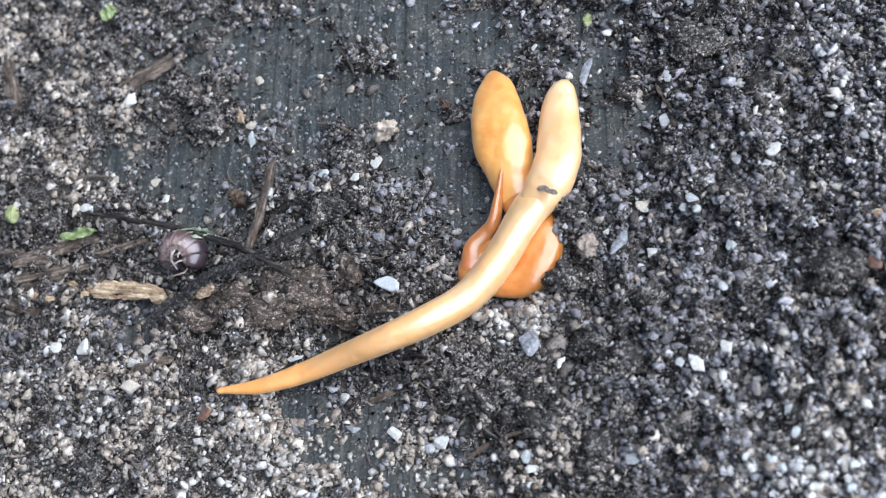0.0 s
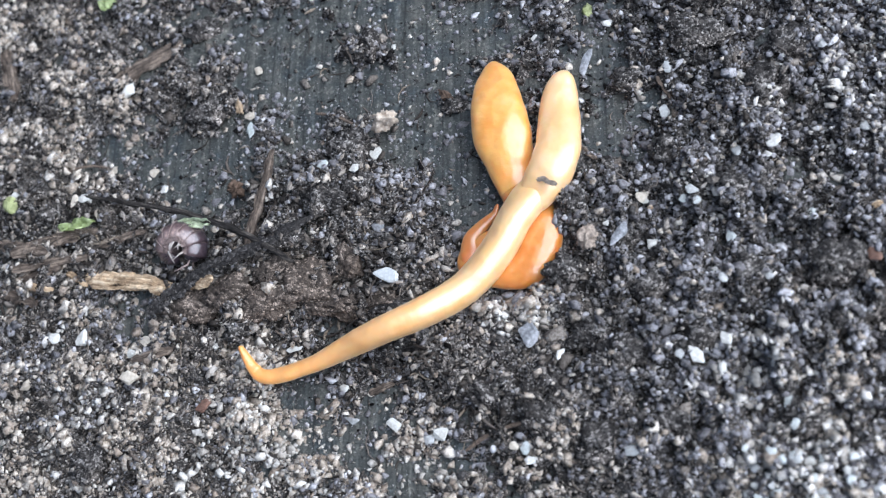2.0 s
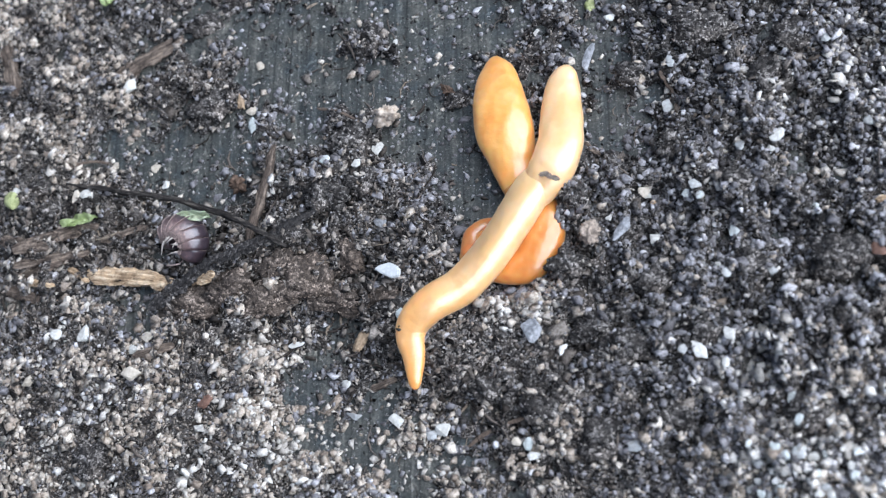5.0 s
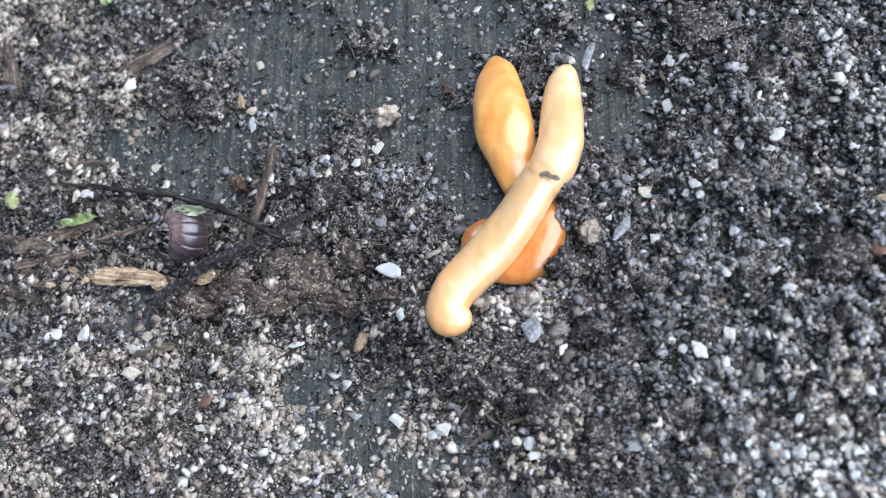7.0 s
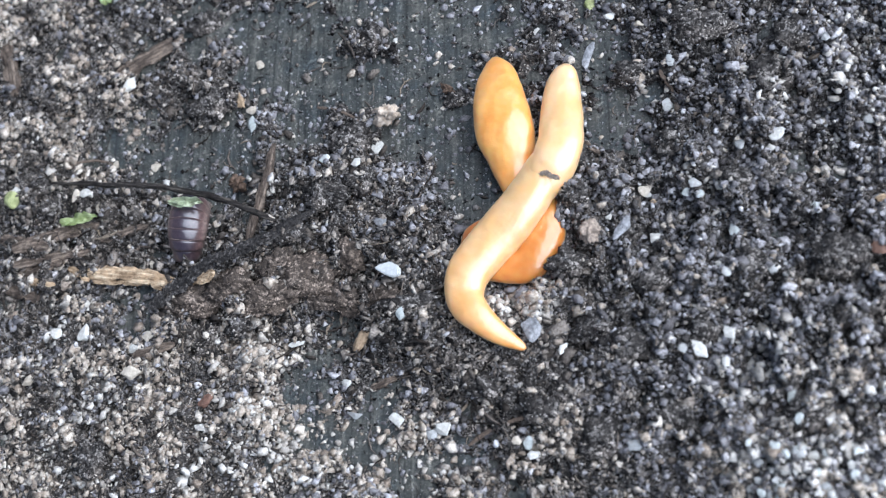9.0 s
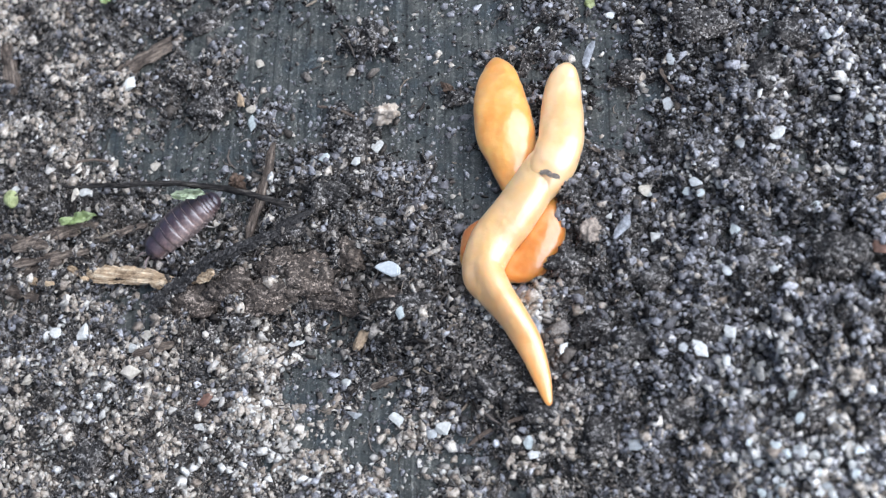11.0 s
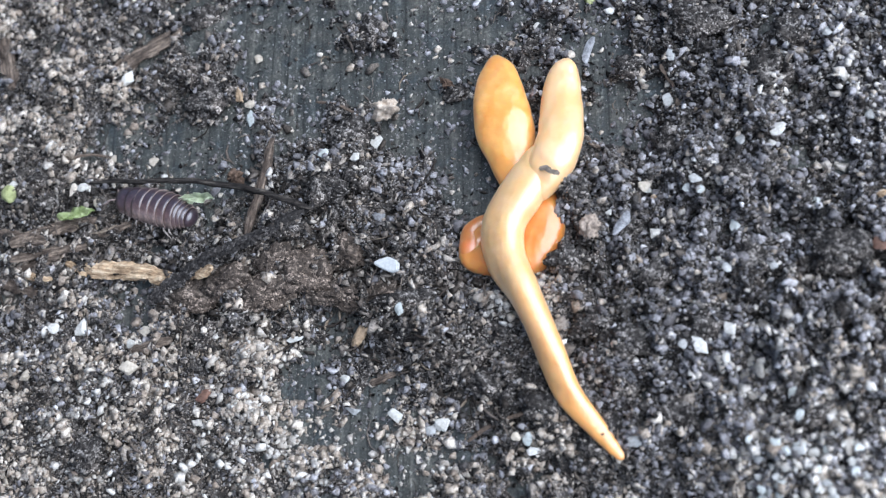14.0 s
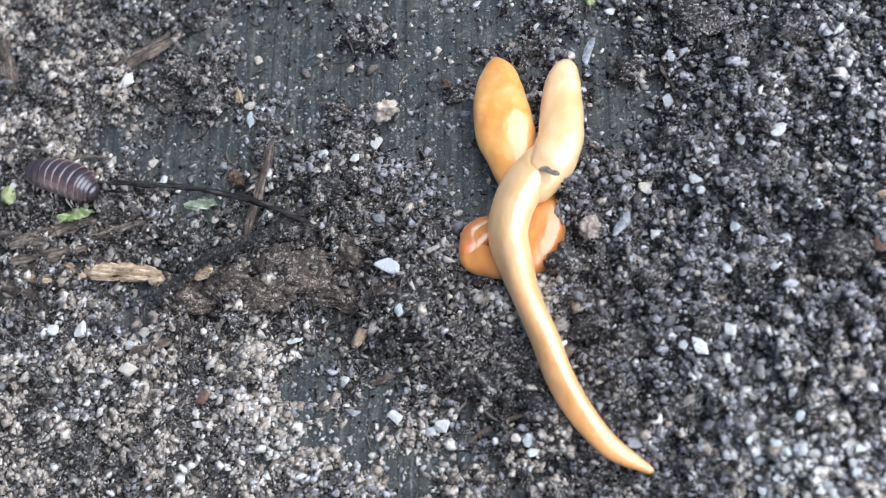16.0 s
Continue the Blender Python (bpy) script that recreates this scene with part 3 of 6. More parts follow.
# ---- sand and crumbs ----
def hull(rng, corners, uneven):
    """A chipped grain: the hull of a few points near a ball."""
    bm = bmesh.new()
    for _ in range(corners):
        d = Vector(rng.normal(size=3)).normalized() * rng.uniform(1 - uneven, 1.05)
        bm.verts.new(d)
    made = bmesh.ops.convex_hull(bm, input=list(bm.verts))
    loose = [g for g in made["geom_interior"] + made["geom_unused"] if isinstance(g, bmesh.types.BMVert)]
    bmesh.ops.delete(bm, geom=list(set(loose)), context="VERTS")
    bmesh.ops.triangulate(bm, faces=list(bm.faces))
    bm.verts.index_update()
    co = np.array([v.co for v in bm.verts])
    tri = np.array([[v.index for v in f.verts] for f in bm.faces])
    bm.free()
    return co, tri


def shapes(corners, count, uneven, seed, flat=0.7):
    rng = np.random.default_rng(seed)
    made = []
    for _ in range(count):
        co, tri = hull(rng, corners, uneven)
        made.append((co * rng.uniform(flat, 1.2, 3), tri))
    return made


def turn_matrices(rng, n):
    q = rng.normal(size=(n, 4))
    q /= np.linalg.norm(q, axis=1)[:, None]
    w, x, y, z = q.T
    return np.stack([1 - 2 * (y * y + z * z), 2 * (x * y - z * w), 2 * (x * z + y * w),
                     2 * (x * y + z * w), 1 - 2 * (x * x + z * z), 2 * (y * z - x * w),
                     2 * (x * z - y * w), 2 * (y * z + x * w), 1 - 2 * (x * x + y * y)], 1).reshape(n, 3, 3)


def scatter(name, count, seed, chance, size, mat, corners, uneven, sink, smooth, label, category, flat=0.7, lie=0.6):
    """One sheet of loose grains; chance(x, y) thins them, size(rng, n) is their radius in millimetres."""
    rng = np.random.default_rng(seed)
    x, y = rng.uniform(-76, 64, count), rng.uniform(-41, 54, count)
    inside = (y < 38 - 0.157 * x + 4) & (y > -32 - 0.045 * x - 4) & (np.abs(x + 6) < 66)
    keep = inside & (rng.random(count) < chance(x, y))
    x, y = x[keep], y[keep]
    r = size(rng, len(x))
    z = ground_height(x, y) + r * rng.uniform(-sink, 0.45, len(x))
    turns, where = turn_matrices(rng, len(x)), np.stack([x, y, z], 1)
    which = rng.integers(0, 24, len(x))
    points, faces, base = [], [], 0
    for k, (form, tri) in enumerate(shapes(corners, 24, uneven, seed, flat)):
        mine = np.nonzero(which == k)[0]
        co = np.einsum("nij,vj->nvi", turns[mine], form) * np.array([1.1, 1.1, lie]) * r[mine][:, None, None] + where[mine][:, None, :]
        points.append(co.reshape(-1, 3))
        faces.append((tri[None] + (np.arange(len(mine)) * len(form))[:, None, None]).reshape(-1, 3) + base)
        base += len(mine) * len(form)
    ob = mesh_object(name, np.concatenate(points) * MM, np.concatenate(faces), mat, smooth)
    return tagged(ob, label, category, kind="stuff")


def spread(median, wide, low, high):
    return lambda rng, n: np.clip(median * np.exp(rng.normal(0, wide, n)), low, high)


def bareness(x, y):
    return np.clip((0.1 - soil_depth(x, y)) * 2, 0, 1)


def crumb_chance(x, y):
    return np.clip((0.95 - 0.85 * np.minimum(patches(x, y, DRIFT), 1) - 0.55 * np.clip(patches(x, y, SANDY), 0, 1)) * (1 - 0.8 * bareness(x, y)) * (1 - 0.6 * cracks(x, y)), 0.03, 1)


def sand_chance(x, y):
    c = (0.28 + 0.62 * waves(x, y, 4.5, 5) + 0.5 * (waves(x, y, 1.8, 0) - 0.4)) * (1 - 0.85 * np.minimum(patches(x, y, GLOOM), 1.1))
    c = c + 1.0 * np.clip((x - 15) / 12, 0, 1) * (0.35 + waves(x, y, 2.2, 1)) + 0.5 * np.clip((x - 42) / 8, 0, 1) * np.clip((y - 5) / 8, 0, 1)
    c = c * np.clip(2.4 * (waves(x, y, 3.4, 6) - 0.22), 0.2, 1.25)
    c = c * (1 - 0.55 * np.clip((-x - 8) / 10, 0, 1) * np.clip((y + 2) / 8, 0, 1))
    c = c * (1 - 0.5 * np.minimum(patches(x, y, DRIFT), 1) * (x < 0))
    c = c + 1.1 * patches(x, y, SANDY) * np.clip(3.0 * (waves(x, y, 2.4, 3) - 0.25), 0.2, 1)
    return np.clip(c * (1 - 0.75 * bareness(x, y)) * (1 - 0.6 * cracks(x, y)), 0.015, 1)


def dust_chance(x, y):
    return np.clip(0.1 + 0.35 * waves(x, y, 6, 4) ** 2 + 0.9 * patches(x, y, DUSTY) * waves(x, y, 2.5, 2), 0, 1)


def clump_chance(x, y):
    c = 2.6 * patches(x, y, DRIFT) * clumps(x, y) * (0.5 + waves(x, y, 8, 2)) * (1 - 0.7 * np.minimum(patches(x, y, GLOOM), 1.2)) + 0.03
    return np.clip(c * (1 - 0.85 * bareness(x, y)), 0.01, 1)


def heap_chance(x, y):
    return np.clip(2.4 * patches(x, y, HEAPS) * np.clip(3.5 * (waves(x, y, 1.8, 3) - 0.3), 0, 1), 0, 1)


def litter_chance(x, y):
    c = 0.12 + 0.85 * np.minimum(patches(x, y, GLOOM), 1) + 0.3 * np.minimum(patches(x, y, MOUND), 1)
    return np.clip(c * np.where(x < 6, 1.0, 0.25) * (1 + 0.8 * np.clip((-x - 26) / 6, 0, 1) * np.clip((y + 8) / 3, 0, 1) * np.clip((13 - y) / 4, 0, 1)) * (1 - 0.8 * bareness(x, y)) * (1 - 0.5 * cracks(x, y)) * (1 - 0.8 * np.minimum(patches(x, y, DRIFT), 1)), 0, 1)


def drift_chance(x, y):
    c = 2.4 * patches(x, y, DRIFT) * (0.38 + 0.5 * clumps(x, y)) * (1 - 0.75 * np.minimum(patches(x, y, GLOOM), 1.2)) + 0.04
    return np.clip(c * (1 - 0.9 * bareness(x, y)), 0.01, 1)


def fibres(count, seed, name, chance, thick, longish, mat, label):
    """Short root hairs and humus threads, each a bent four-sided rod."""
    rng = np.random.default_rng(seed)
    x, y = rng.uniform(-74, 62, count), rng.uniform(-40, 52, count)
    keep = rng.random(count) < chance(x, y)
    x, y = x[keep], y[keep]
    n = len(x)
    z = ground_height(x, y) + rng.uniform(0.0, 0.25, n)
    a, long, thin = rng.uniform(0, 6.3, n), np.clip(np.exp(rng.normal(longish, 0.5, n)), 0.6, 5.0), thick * np.clip(np.exp(rng.normal(0, 0.4, n)), 0.45, 2.1)
    turn, tip = rng.normal(0, 0.5, n), rng.uniform(-0.25, 0.5, n)
    rows = []
    for i, u in enumerate((-0.5, -0.17, 0.17, 0.5)):
        h = a + turn * u * 2
        cx, cy, cz = x + long * u * np.cos(h), y + long * u * np.sin(h), z + tip * u + 0.12
        for k in range(4):
            b = math.pi / 2 * k
            fat = thin * (1.0 if abs(u) < 0.4 else 0.4)
            rows.append(np.stack([cx - np.sin(h) * fat * math.cos(b), cy + np.cos(h) * fat * math.cos(b), cz + fat * math.sin(b)], 1))
    co = np.stack(rows, 1)
    quads = np.array([[4 * i + k, 4 * i + (k + 1) % 4, 4 * i + 4 + (k + 1) % 4, 4 * i + 4 + k] for i in range(3) for k in range(4)])
    faces = (quads[None] + (np.arange(n) * 16)[:, None, None]).reshape(-1, 4)
    return tagged(mesh_object(name, co.reshape(-1, 3) * MM, faces, mat, False), label, "root", kind="stuff")


scatter("soil_crumbs", 56000, 11, crumb_chance, spread(0.30, 0.48, 0.14, 0.95), CRUMB, 10, 0.55, 0.7, False, "dark brown damp soil crumbs on the board", "soil", 0.35)
scatter("fine_crumbs", 28000, 12, crumb_chance, spread(0.18, 0.4, 0.08, 0.4), CRUMB, 9, 0.5, 0.2, False, "fine black soil crumbs between sand grains", "soil", 0.3)
scatter("sand_grains", 60000, 13, sand_chance, spread(0.33, 0.4, 0.16, 0.9), SAND, 13, 0.3, 0.45, True, "grey and white quartz sand grains in dark soil", "sand", 0.6)
scatter("fine_sand", 34000, 15, sand_chance, spread(0.19, 0.34, 0.08, 0.34), FINE_SAND, 10, 0.3, 0.15, True, "fine grey quartz sand between larger grains", "sand", 0.45)
scatter("pale_sand", 90000, 14, clump_chance, spread(0.40, 0.5, 0.16, 1.1), PALE_SAND, 10, 0.45, 0.1, True, "pale beige quartz sand lying in clumps", "sand", 0.5, 0.42)
scatter("fine_pale_sand", 120000, 17, drift_chance, spread(0.19, 0.4, 0.08, 0.4), DULL_SAND, 8, 0.4, 0.25, False, "fine pale sand lying in drifts", "sand", 0.45)
scatter("bright_sand", 46000, 19, heap_chance, spread(0.42, 0.45, 0.18, 1.1), BRIGHT_SAND, 10, 0.45, 0.0, True, "bright white quartz grains gathered in small heaps", "sand", 0.5, 0.42)
scatter("litter_crumbs", 32000, 23, litter_chance, spread(0.55, 0.42, 0.28, 1.5), LITTER, 9, 0.6, 0.0, False, "brown and grey flakes of rotten litter on soil", "litter", 0.25, 0.4)
scatter("board_dust", 80000, 16, dust_chance, spread(0.085, 0.45, 0.04, 0.26), DUST, 8, 0.2, 0.3, True, "fine sand specks dusted over the board", "sand")
fibres(8000, 22, "wood_crumbs", lambda x, y: np.clip(patches(x, y, GLOOM) * 0.8 + 0.08, 0, 1) * (x < 8), 0.11, 0.4, BARK_BITS, "small brown bits of rotten wood in soil")
fibres(1700, 21, "root_fibres", lambda x, y: np.clip(1.1 - 1.2 * bareness(x, y), 0.08, 1), 0.067, 0.5, FIBRE, "fine brown root fibres matted in the soil")


# ---- stones, scraps and twigs ----
def stone(name, x, y, wide, high, turn, mat, label, category="stone", thick=0.45, seed=0, rough=0.02, lift=0.0, cuts=9):
    """A worn stone or flake resting on the soil, wide x high millimetres across, turned by turn degrees."""
    rng = np.random.default_rng(seed + int(abs(x) * 37 + abs(y) * 91))
    bm = bmesh.new()
    if rough < 0.1:
        for _ in range(cuts + 5):
            d = Vector(rng.normal(size=3)).normalized()
            bm.verts.new(d * rng.uniform(0.72, 1.0))
        made = bmesh.ops.convex_hull(bm, input=list(bm.verts))
        bmesh.ops.delete(bm, geom=list({g for g in made["geom_interior"] + made["geom_unused"] if isinstance(g, bmesh.types.BMVert)}), context="VERTS")
        bmesh.ops.bevel(bm, geom=list(bm.edges), offset=0.1, segments=2, affect="EDGES", clamp_overlap=True)
    else:
        bmesh.ops.create_icosphere(bm, subdivisions=4, radius=1.0)
        off = Vector(rng.uniform(0, 50, 3))
        for v in bm.verts:
            v.co = v.co * (1 + rough * 2.0 * noise.fractal(v.co * 1.6 + off, 0.5, 2.1, 6))
    flat = thick * min(wide, high)
    low = min(v.co.z for v in bm.verts)
    sx, sy = max(abs(v.co.x) for v in bm.verts), max(abs(v.co.y) for v in bm.verts)
    for v in bm.verts:
        v.co = Vector((v.co.x / sx * wide / 2, v.co.y / sy * high / 2, (v.co.z - low) * flat / 2)) * MM
    ob = to_object(name, bm, mat, rough >= 0.1)
    ring = [(x + k * wide * 0.35 * math.cos(a), y + k * high * 0.35 * math.sin(a)) for k in (0.5, 1) for a in (0, 1.05, 2.1, 3.14, 4.2, 5.25)]
    z = float(np.percentile(ground_height(*np.array(ring).T), 80)) - 0.1 * flat + 0.2 + lift
    ob.matrix_basis = pose(x * MM, y * MM, z * MM, float(rng.uniform(-8, 8)), float(rng.uniform(-8, 8)), turn)
    return tagged(ob, label, category, "pebbles on the soil" if name == "pebble" else "")


def scrap_mesh(wide, high, fold, seed):
    """A torn, crinkled scrap of leaf with some thickness, centred on its middle."""
    bm = bmesh.new()
    nx, ny = 26, 12
    off = Vector((seed * 7.7, seed * 3.1, 0))
    grid = []
    for j in range(ny):
        line = []
        for i in range(nx):
            u, v = 2 * i / (nx - 1) - 1, 2 * j / (ny - 1) - 1
            edge = math.sqrt(max(0.05, 1 - abs(u) ** 2.6)) * (1 + 0.2 * noise.noise(Vector((u * 2.2, v, 0)) + off))
            p = Vector((u * wide / 2, v * edge * high / 2 + 0.12 * high * noise.noise(Vector((u * 3, 5, 0)) + off), 0))
            p.z = fold * (0.9 * noise.noise(Vector((u * 2.6, v * 1.6, 1)) + off) + 0.5 * noise.noise(Vector((u * 7, v * 4, 3)) + off) + 0.5 * v * v)
            line.append(bm.verts.new(p * MM))
        grid.append(line)
    for a, c in zip(grid, grid[1:]):
        for i in range(nx - 1):
            bm.faces.new((a[i], a[i + 1], c[i + 1], c[i]))
    bmesh.ops.solidify(bm, geom=list(bm.faces), thickness=0.12 * MM)
    bmesh.ops.recalc_face_normals(bm, faces=list(bm.faces))
    return bm


def scrap(name, x, y, wide, high, turn, mat, label, fold=0.7, lift=1.6, seed=1):
    ob = to_object(name, scrap_mesh(wide, high, fold, seed), mat)
    ob.matrix_basis = pose(x * MM, y * MM, (float(ground_height(x, y)) + lift) * MM, 0, 0, turn)
    return tagged(ob, label, "leaf scrap")


def rod_mesh(points, radii, sides=10, flat=1.0, rough=0.0, seed=0):
    """A tapered rod through points (millimetres); flat squeezes its height."""
    bm = bmesh.new()
    pts = [Vector(p) for p in points]
    rings = []
    off = Vector((seed * 3.7, seed * 1.3, 0))
    for i, p in enumerate(pts):
        d = (pts[min(i + 1, len(pts) - 1)] - pts[max(i - 1, 0)]).normalized()
        side = d.cross(Vector((0, 0, 1))).normalized()
        up = side.cross(d)
        ring = []
        for k in range(sides):
            a = 2 * math.pi * k / sides
            ridge = noise.noise(Vector((math.cos(a) * 2.6, math.sin(a) * 2.6, seed * 5.3 + i * 0.02)))
            r = radii[i] * (1 + rough * (noise.noise(Vector((p.x * 0.35, p.y, p.z)) * 0.9 + off + Vector((math.cos(a), math.sin(a), 0)) * 1.5) + 0.8 * ridge + 0.9 * noise.noise(Vector((p.x * (1.0 if rough > 0.6 else 0.5), p.y, p.z)) * 2.6 + off + Vector((math.cos(a), math.sin(a), 0)) * 2.2)))
            torn = rough * radii[i] * 2.2 * ridge if i in (0, len(pts) - 1) else 0.0
            ring.append(bm.verts.new((p + d * torn + side * r * math.cos(a) + up * r * flat * math.sin(a)) * MM))
        rings.append(ring)
    for a, b in zip(rings, rings[1:]):
        for k in range(sides):
            bm.faces.new((a[k], a[(k + 1) % sides], b[(k + 1) % sides], b[k]))
    bm.faces.new(rings[0][::-1])
    bm.faces.new(rings[-1])
    bmesh.ops.recalc_face_normals(bm, faces=list(bm.faces))
    return bm


def stick(name, x0, y0, x1, y1, wide, mat, label, category="twig", flat=0.6, bow=0.0, lift=0.0, taper=0.7, seed=1, rough=0.32):
    """A twig or splinter lying on the soil from (x0, y0) to (x1, y1)."""
    n = 70 if rough > 0.6 else 26
    pts, rad = [], []
    along = Vector((x1 - x0, y1 - y0, 0))
    side = Vector((-along.y, along.x, 0)).normalized()
    hs = [float(ground_height(x0 + along.x * i / (n - 1), y0 + along.y * i / (n - 1))) for i in range(n)]
    a, b = np.polyfit(np.linspace(0, 1, n), hs, 1)
    top = max(h - (a * i / (n - 1) + b) for i, h in enumerate(hs)) * 0.2
    for i in range(n):
        u = i / (n - 1)
        wob = 0.25 * wide * noise.noise(Vector((u * 6, seed * 9.1, 0)))
        p = Vector((x0, y0, 0)) + along * u + side * (bow * 4 * u * (1 - u) + wob)
        p.z = a * u + b + top + wide * flat * 0.3 + lift
        pts.append(p)
        end = 0.45 + 0.55 * min(1, 8 * min(u, 1 - u) + 0.1)
        rad.append(wide / 2 * (1 - (1 - taper) * u) * end)
    centre = sum(pts, Vector()) / n
    turn = math.atan2(along.y, along.x)
    back = Matrix.Rotation(-turn, 3, "Z")
    ob = to_object(name, rod_mesh([back @ (p - centre) for p in pts], rad, 14, flat, rough, seed), mat, False)
    ob.matrix_basis = Matrix.Translation(centre * MM) @ Matrix.Rotation(turn, 4, "Z")
    return tagged(ob, label, category)


def flake(name, x, y, wide, high, turn, thick, outline, mat, label, lift=0.3):
    """A flat chip with a straight-edged outline, given as shares of its width and height."""
    bm = bmesh.new()
    low = [bm.verts.new(Vector((u * wide, v * high, 0)) * MM) for u, v in outline]
    high_ring = [bm.verts.new(Vector((u * wide * 0.93, v * high * 0.93, thick * (1 + 0.25 * u))) * MM) for u, v in outline]
    n = len(outline)
    bm.faces.new(low[::-1])
    bm.faces.new(high_ring)
    for i in range(n):
        bm.faces.new((low[i], low[(i + 1) % n], high_ring[(i + 1) % n], high_ring[i]))
    bmesh.ops.bevel(bm, geom=list(bm.edges), offset=0.12 * MM, segments=2, affect="EDGES", clamp_overlap=True)
    bmesh.ops.recalc_face_normals(bm, faces=list(bm.faces))
    ob = to_object(name, bm, mat, False)
    z = float(np.percentile(ground_height(x + wide * np.array([-0.4, 0, 0.4, 0]), y + high * np.array([0, -0.4, 0, 0.4])), 80)) + lift
    ob.matrix_basis = pose(x * MM, y * MM, z * MM, 6, -5, turn)
    return tagged(ob, label, "stone")


def clod(x, y, wide, high, turn, seed, lift=0.0, mat=SOIL, look_of="ragged clod of matted dark soil on the board"):
    """A ragged lump of matted dark soil, half sunk in the ground."""
    bm = bmesh.new()
    bmesh.ops.create_icosphere(bm, subdivisions=4, radius=1.0)
    off = Vector((seed * 7.3, seed * 3.9, seed * 1.7))
    for v in bm.verts:
        p = v.co.copy()
        near_by = noise.voronoi(p * 2.4 + off)[0]
        crumbs = noise.voronoi(p * 6.0 + off)[0]
        r = 1 + 0.55 * noise.fractal(p * 1.3 + off, 0.7, 2.1, 5) + 0.35 * (0.45 - near_by[0]) + 0.16 * (0.4 - crumbs[0])
        v.co = Vector((p.x * r * wide / 2, p.y * r * high / 2, p.z * r * min(wide, high) * 0.36)) * MM
    ob = to_object("soil_clod", bm, mat)
    z = float(np.mean(ground_height(x + wide * np.array([-0.3, 0, 0.3, 0, 0]), y + high * np.array([0, -0.3, 0, 0.3, 0]))))
    ob.matrix_basis = pose(x * MM, y * MM, (z + lift + 0.02 * min(wide, high)) * MM, 0, 0, turn)
    return tagged(ob, look_of, "soil clod", "clods of soil")


# middle, width, depth and turn of the larger clods
UPPER_CLODS = [
        (-11.5, 15.1, 5.8, 3.7, 20), (-14.6, 7.2, 5.4, 4.6, -30), (-9.9, 8.7, 4.1, 3.1, 10), (-32.2, 23.5, 5.8, 5.1, 30), (-9.5, 30.4, 2.7, 5.4, 10),
        (32.6, 25.3, 8.2, 5.1, -10), (44.0, 22.0, 6.1, 4.8, 20), (40.3, 16.2, 6.1, 4.8, 60), (17.6, 3.4, 2.7, 4.8, 10), (18.6, -1.0, 3.4, 3.1, 30),
        (2.0, 20.2, 3.4, 2.7, 10), (24.3, 20.3, 3.4, 2.7, 0), (-34.3, 36.7, 5.4, 3.1, 10), (29.3, 10.1, 4.8, 3.7, 20),
        (22.7, -15.2, 5.4, 4.1, -20), (19.0, -12.6, 5.4, 3.6, 15), (6.0, -18.5, 5.0, 3.0, -15)]
LOWER_CLODS = [
        (-3.7, -7.9, 7.5, 2.7, 5), (-44.4, -24.8, 4.1, 5.1, 20),
        (-25.9, -8.9, 2.9, 2.6, 0), (-57.2, 13.9, 4.1, 2.7, 20), (-36.2, 4.4, 4.1, 2.7, 30), (25.7, -7.3, 5.4, 3.7, 20), (37.3, -7.0, 5.4, 4.1, -20),
        (46.6, -6.5, 6.1, 4.8, 10), (31.7, -13.9, 4.8, 3.4, 30), (12.6, -21.9, 5.4, 3.1, -20), (19.0, -25.5, 5.4, 4.1, 10), (26.7, -23.4, 6.1, 4.1, -30),
        (41.4, -24.3, 4.8, 4.1, 20), (36.1, 3.5, 4.8, 3.4, 10), (-18.6, 2.3, 4.4, 2.4, 15)]
for number, row in enumerate(UPPER_CLODS + LOWER_CLODS):
    clod(*row, number)
BROWN_CLODS = [
        (-32.3, -4.9, 9.0, 4.2, 5), (-26.6, -3.6, 7.0, 4.6, -10), (-21.9, -5.4, 8.0, 4.6, 12), (-17.0, -3.4, 8.2, 6.0, -8), (-12.4, -5.9, 7.6, 4.2, -4),
        (-11.2, -1.0, 3.4, 4.4, 20), (-20.4, -1.6, 5.4, 3.4, 25), (-6.4, -6.3, 6.0, 2.6, 3)]
for number, row in enumerate(BROWN_CLODS):
    clod(*row, number + 60, 0.2, HUMUS, "crumbly brown clod of rotten humus in dark soil")
clod(15.9, -4.7, 3.9, 3.6, 15, 52, 1.7)


WHITE = "white worn quartz pebble lying on the soil"
flake("quartz_flake", -5.37, -4.13, 3.5, 2.1, 0, 0.5, ((-0.5, 0.22), (-0.34, 0.38), (0.12, 0.5), (0.5, 0.1), (0.47, -0.42), (0.2, -0.5), (-0.2, -0.16)), AQUA_STONE, "large cloudy pale aqua quartz flake on dark soil", 1.0)
stone("pebble", -3.70, -9.58, 1.5, 1.7, 20, CLEAR_STONE, "small cloudy quartz pebble on dark soil")
stone("pebble", 0.35, -22.93, 2.1, 1.9, -20, WHITE_STONE, WHITE, cuts=9)
stone("pebble", -5.47, -21.47, 1.7, 1.9, 30, WHITE_STONE, WHITE, cuts=9)
stone("pebble", -1.12, -23.29, 1.6, 1.6, 0, GREY_STONE, "grey translucent pebble on the bare board")
stone("pebble", -47.69, -7.77, 1.7, 2.7, -12, WHITE_STONE, WHITE, cuts=10)
stone("pebble", -51.14, -7.69, 1.8, 1.7, -30, WHITE_STONE, WHITE)
stone("pebble", -39.83, -10.39, 2.3, 1.6, 15, WHITE_STONE, WHITE)
stone("pebble", -38.50, -8.87, 1.9, 1.5, -25, CREAM_STONE, "cream pebble beside a wood splinter")
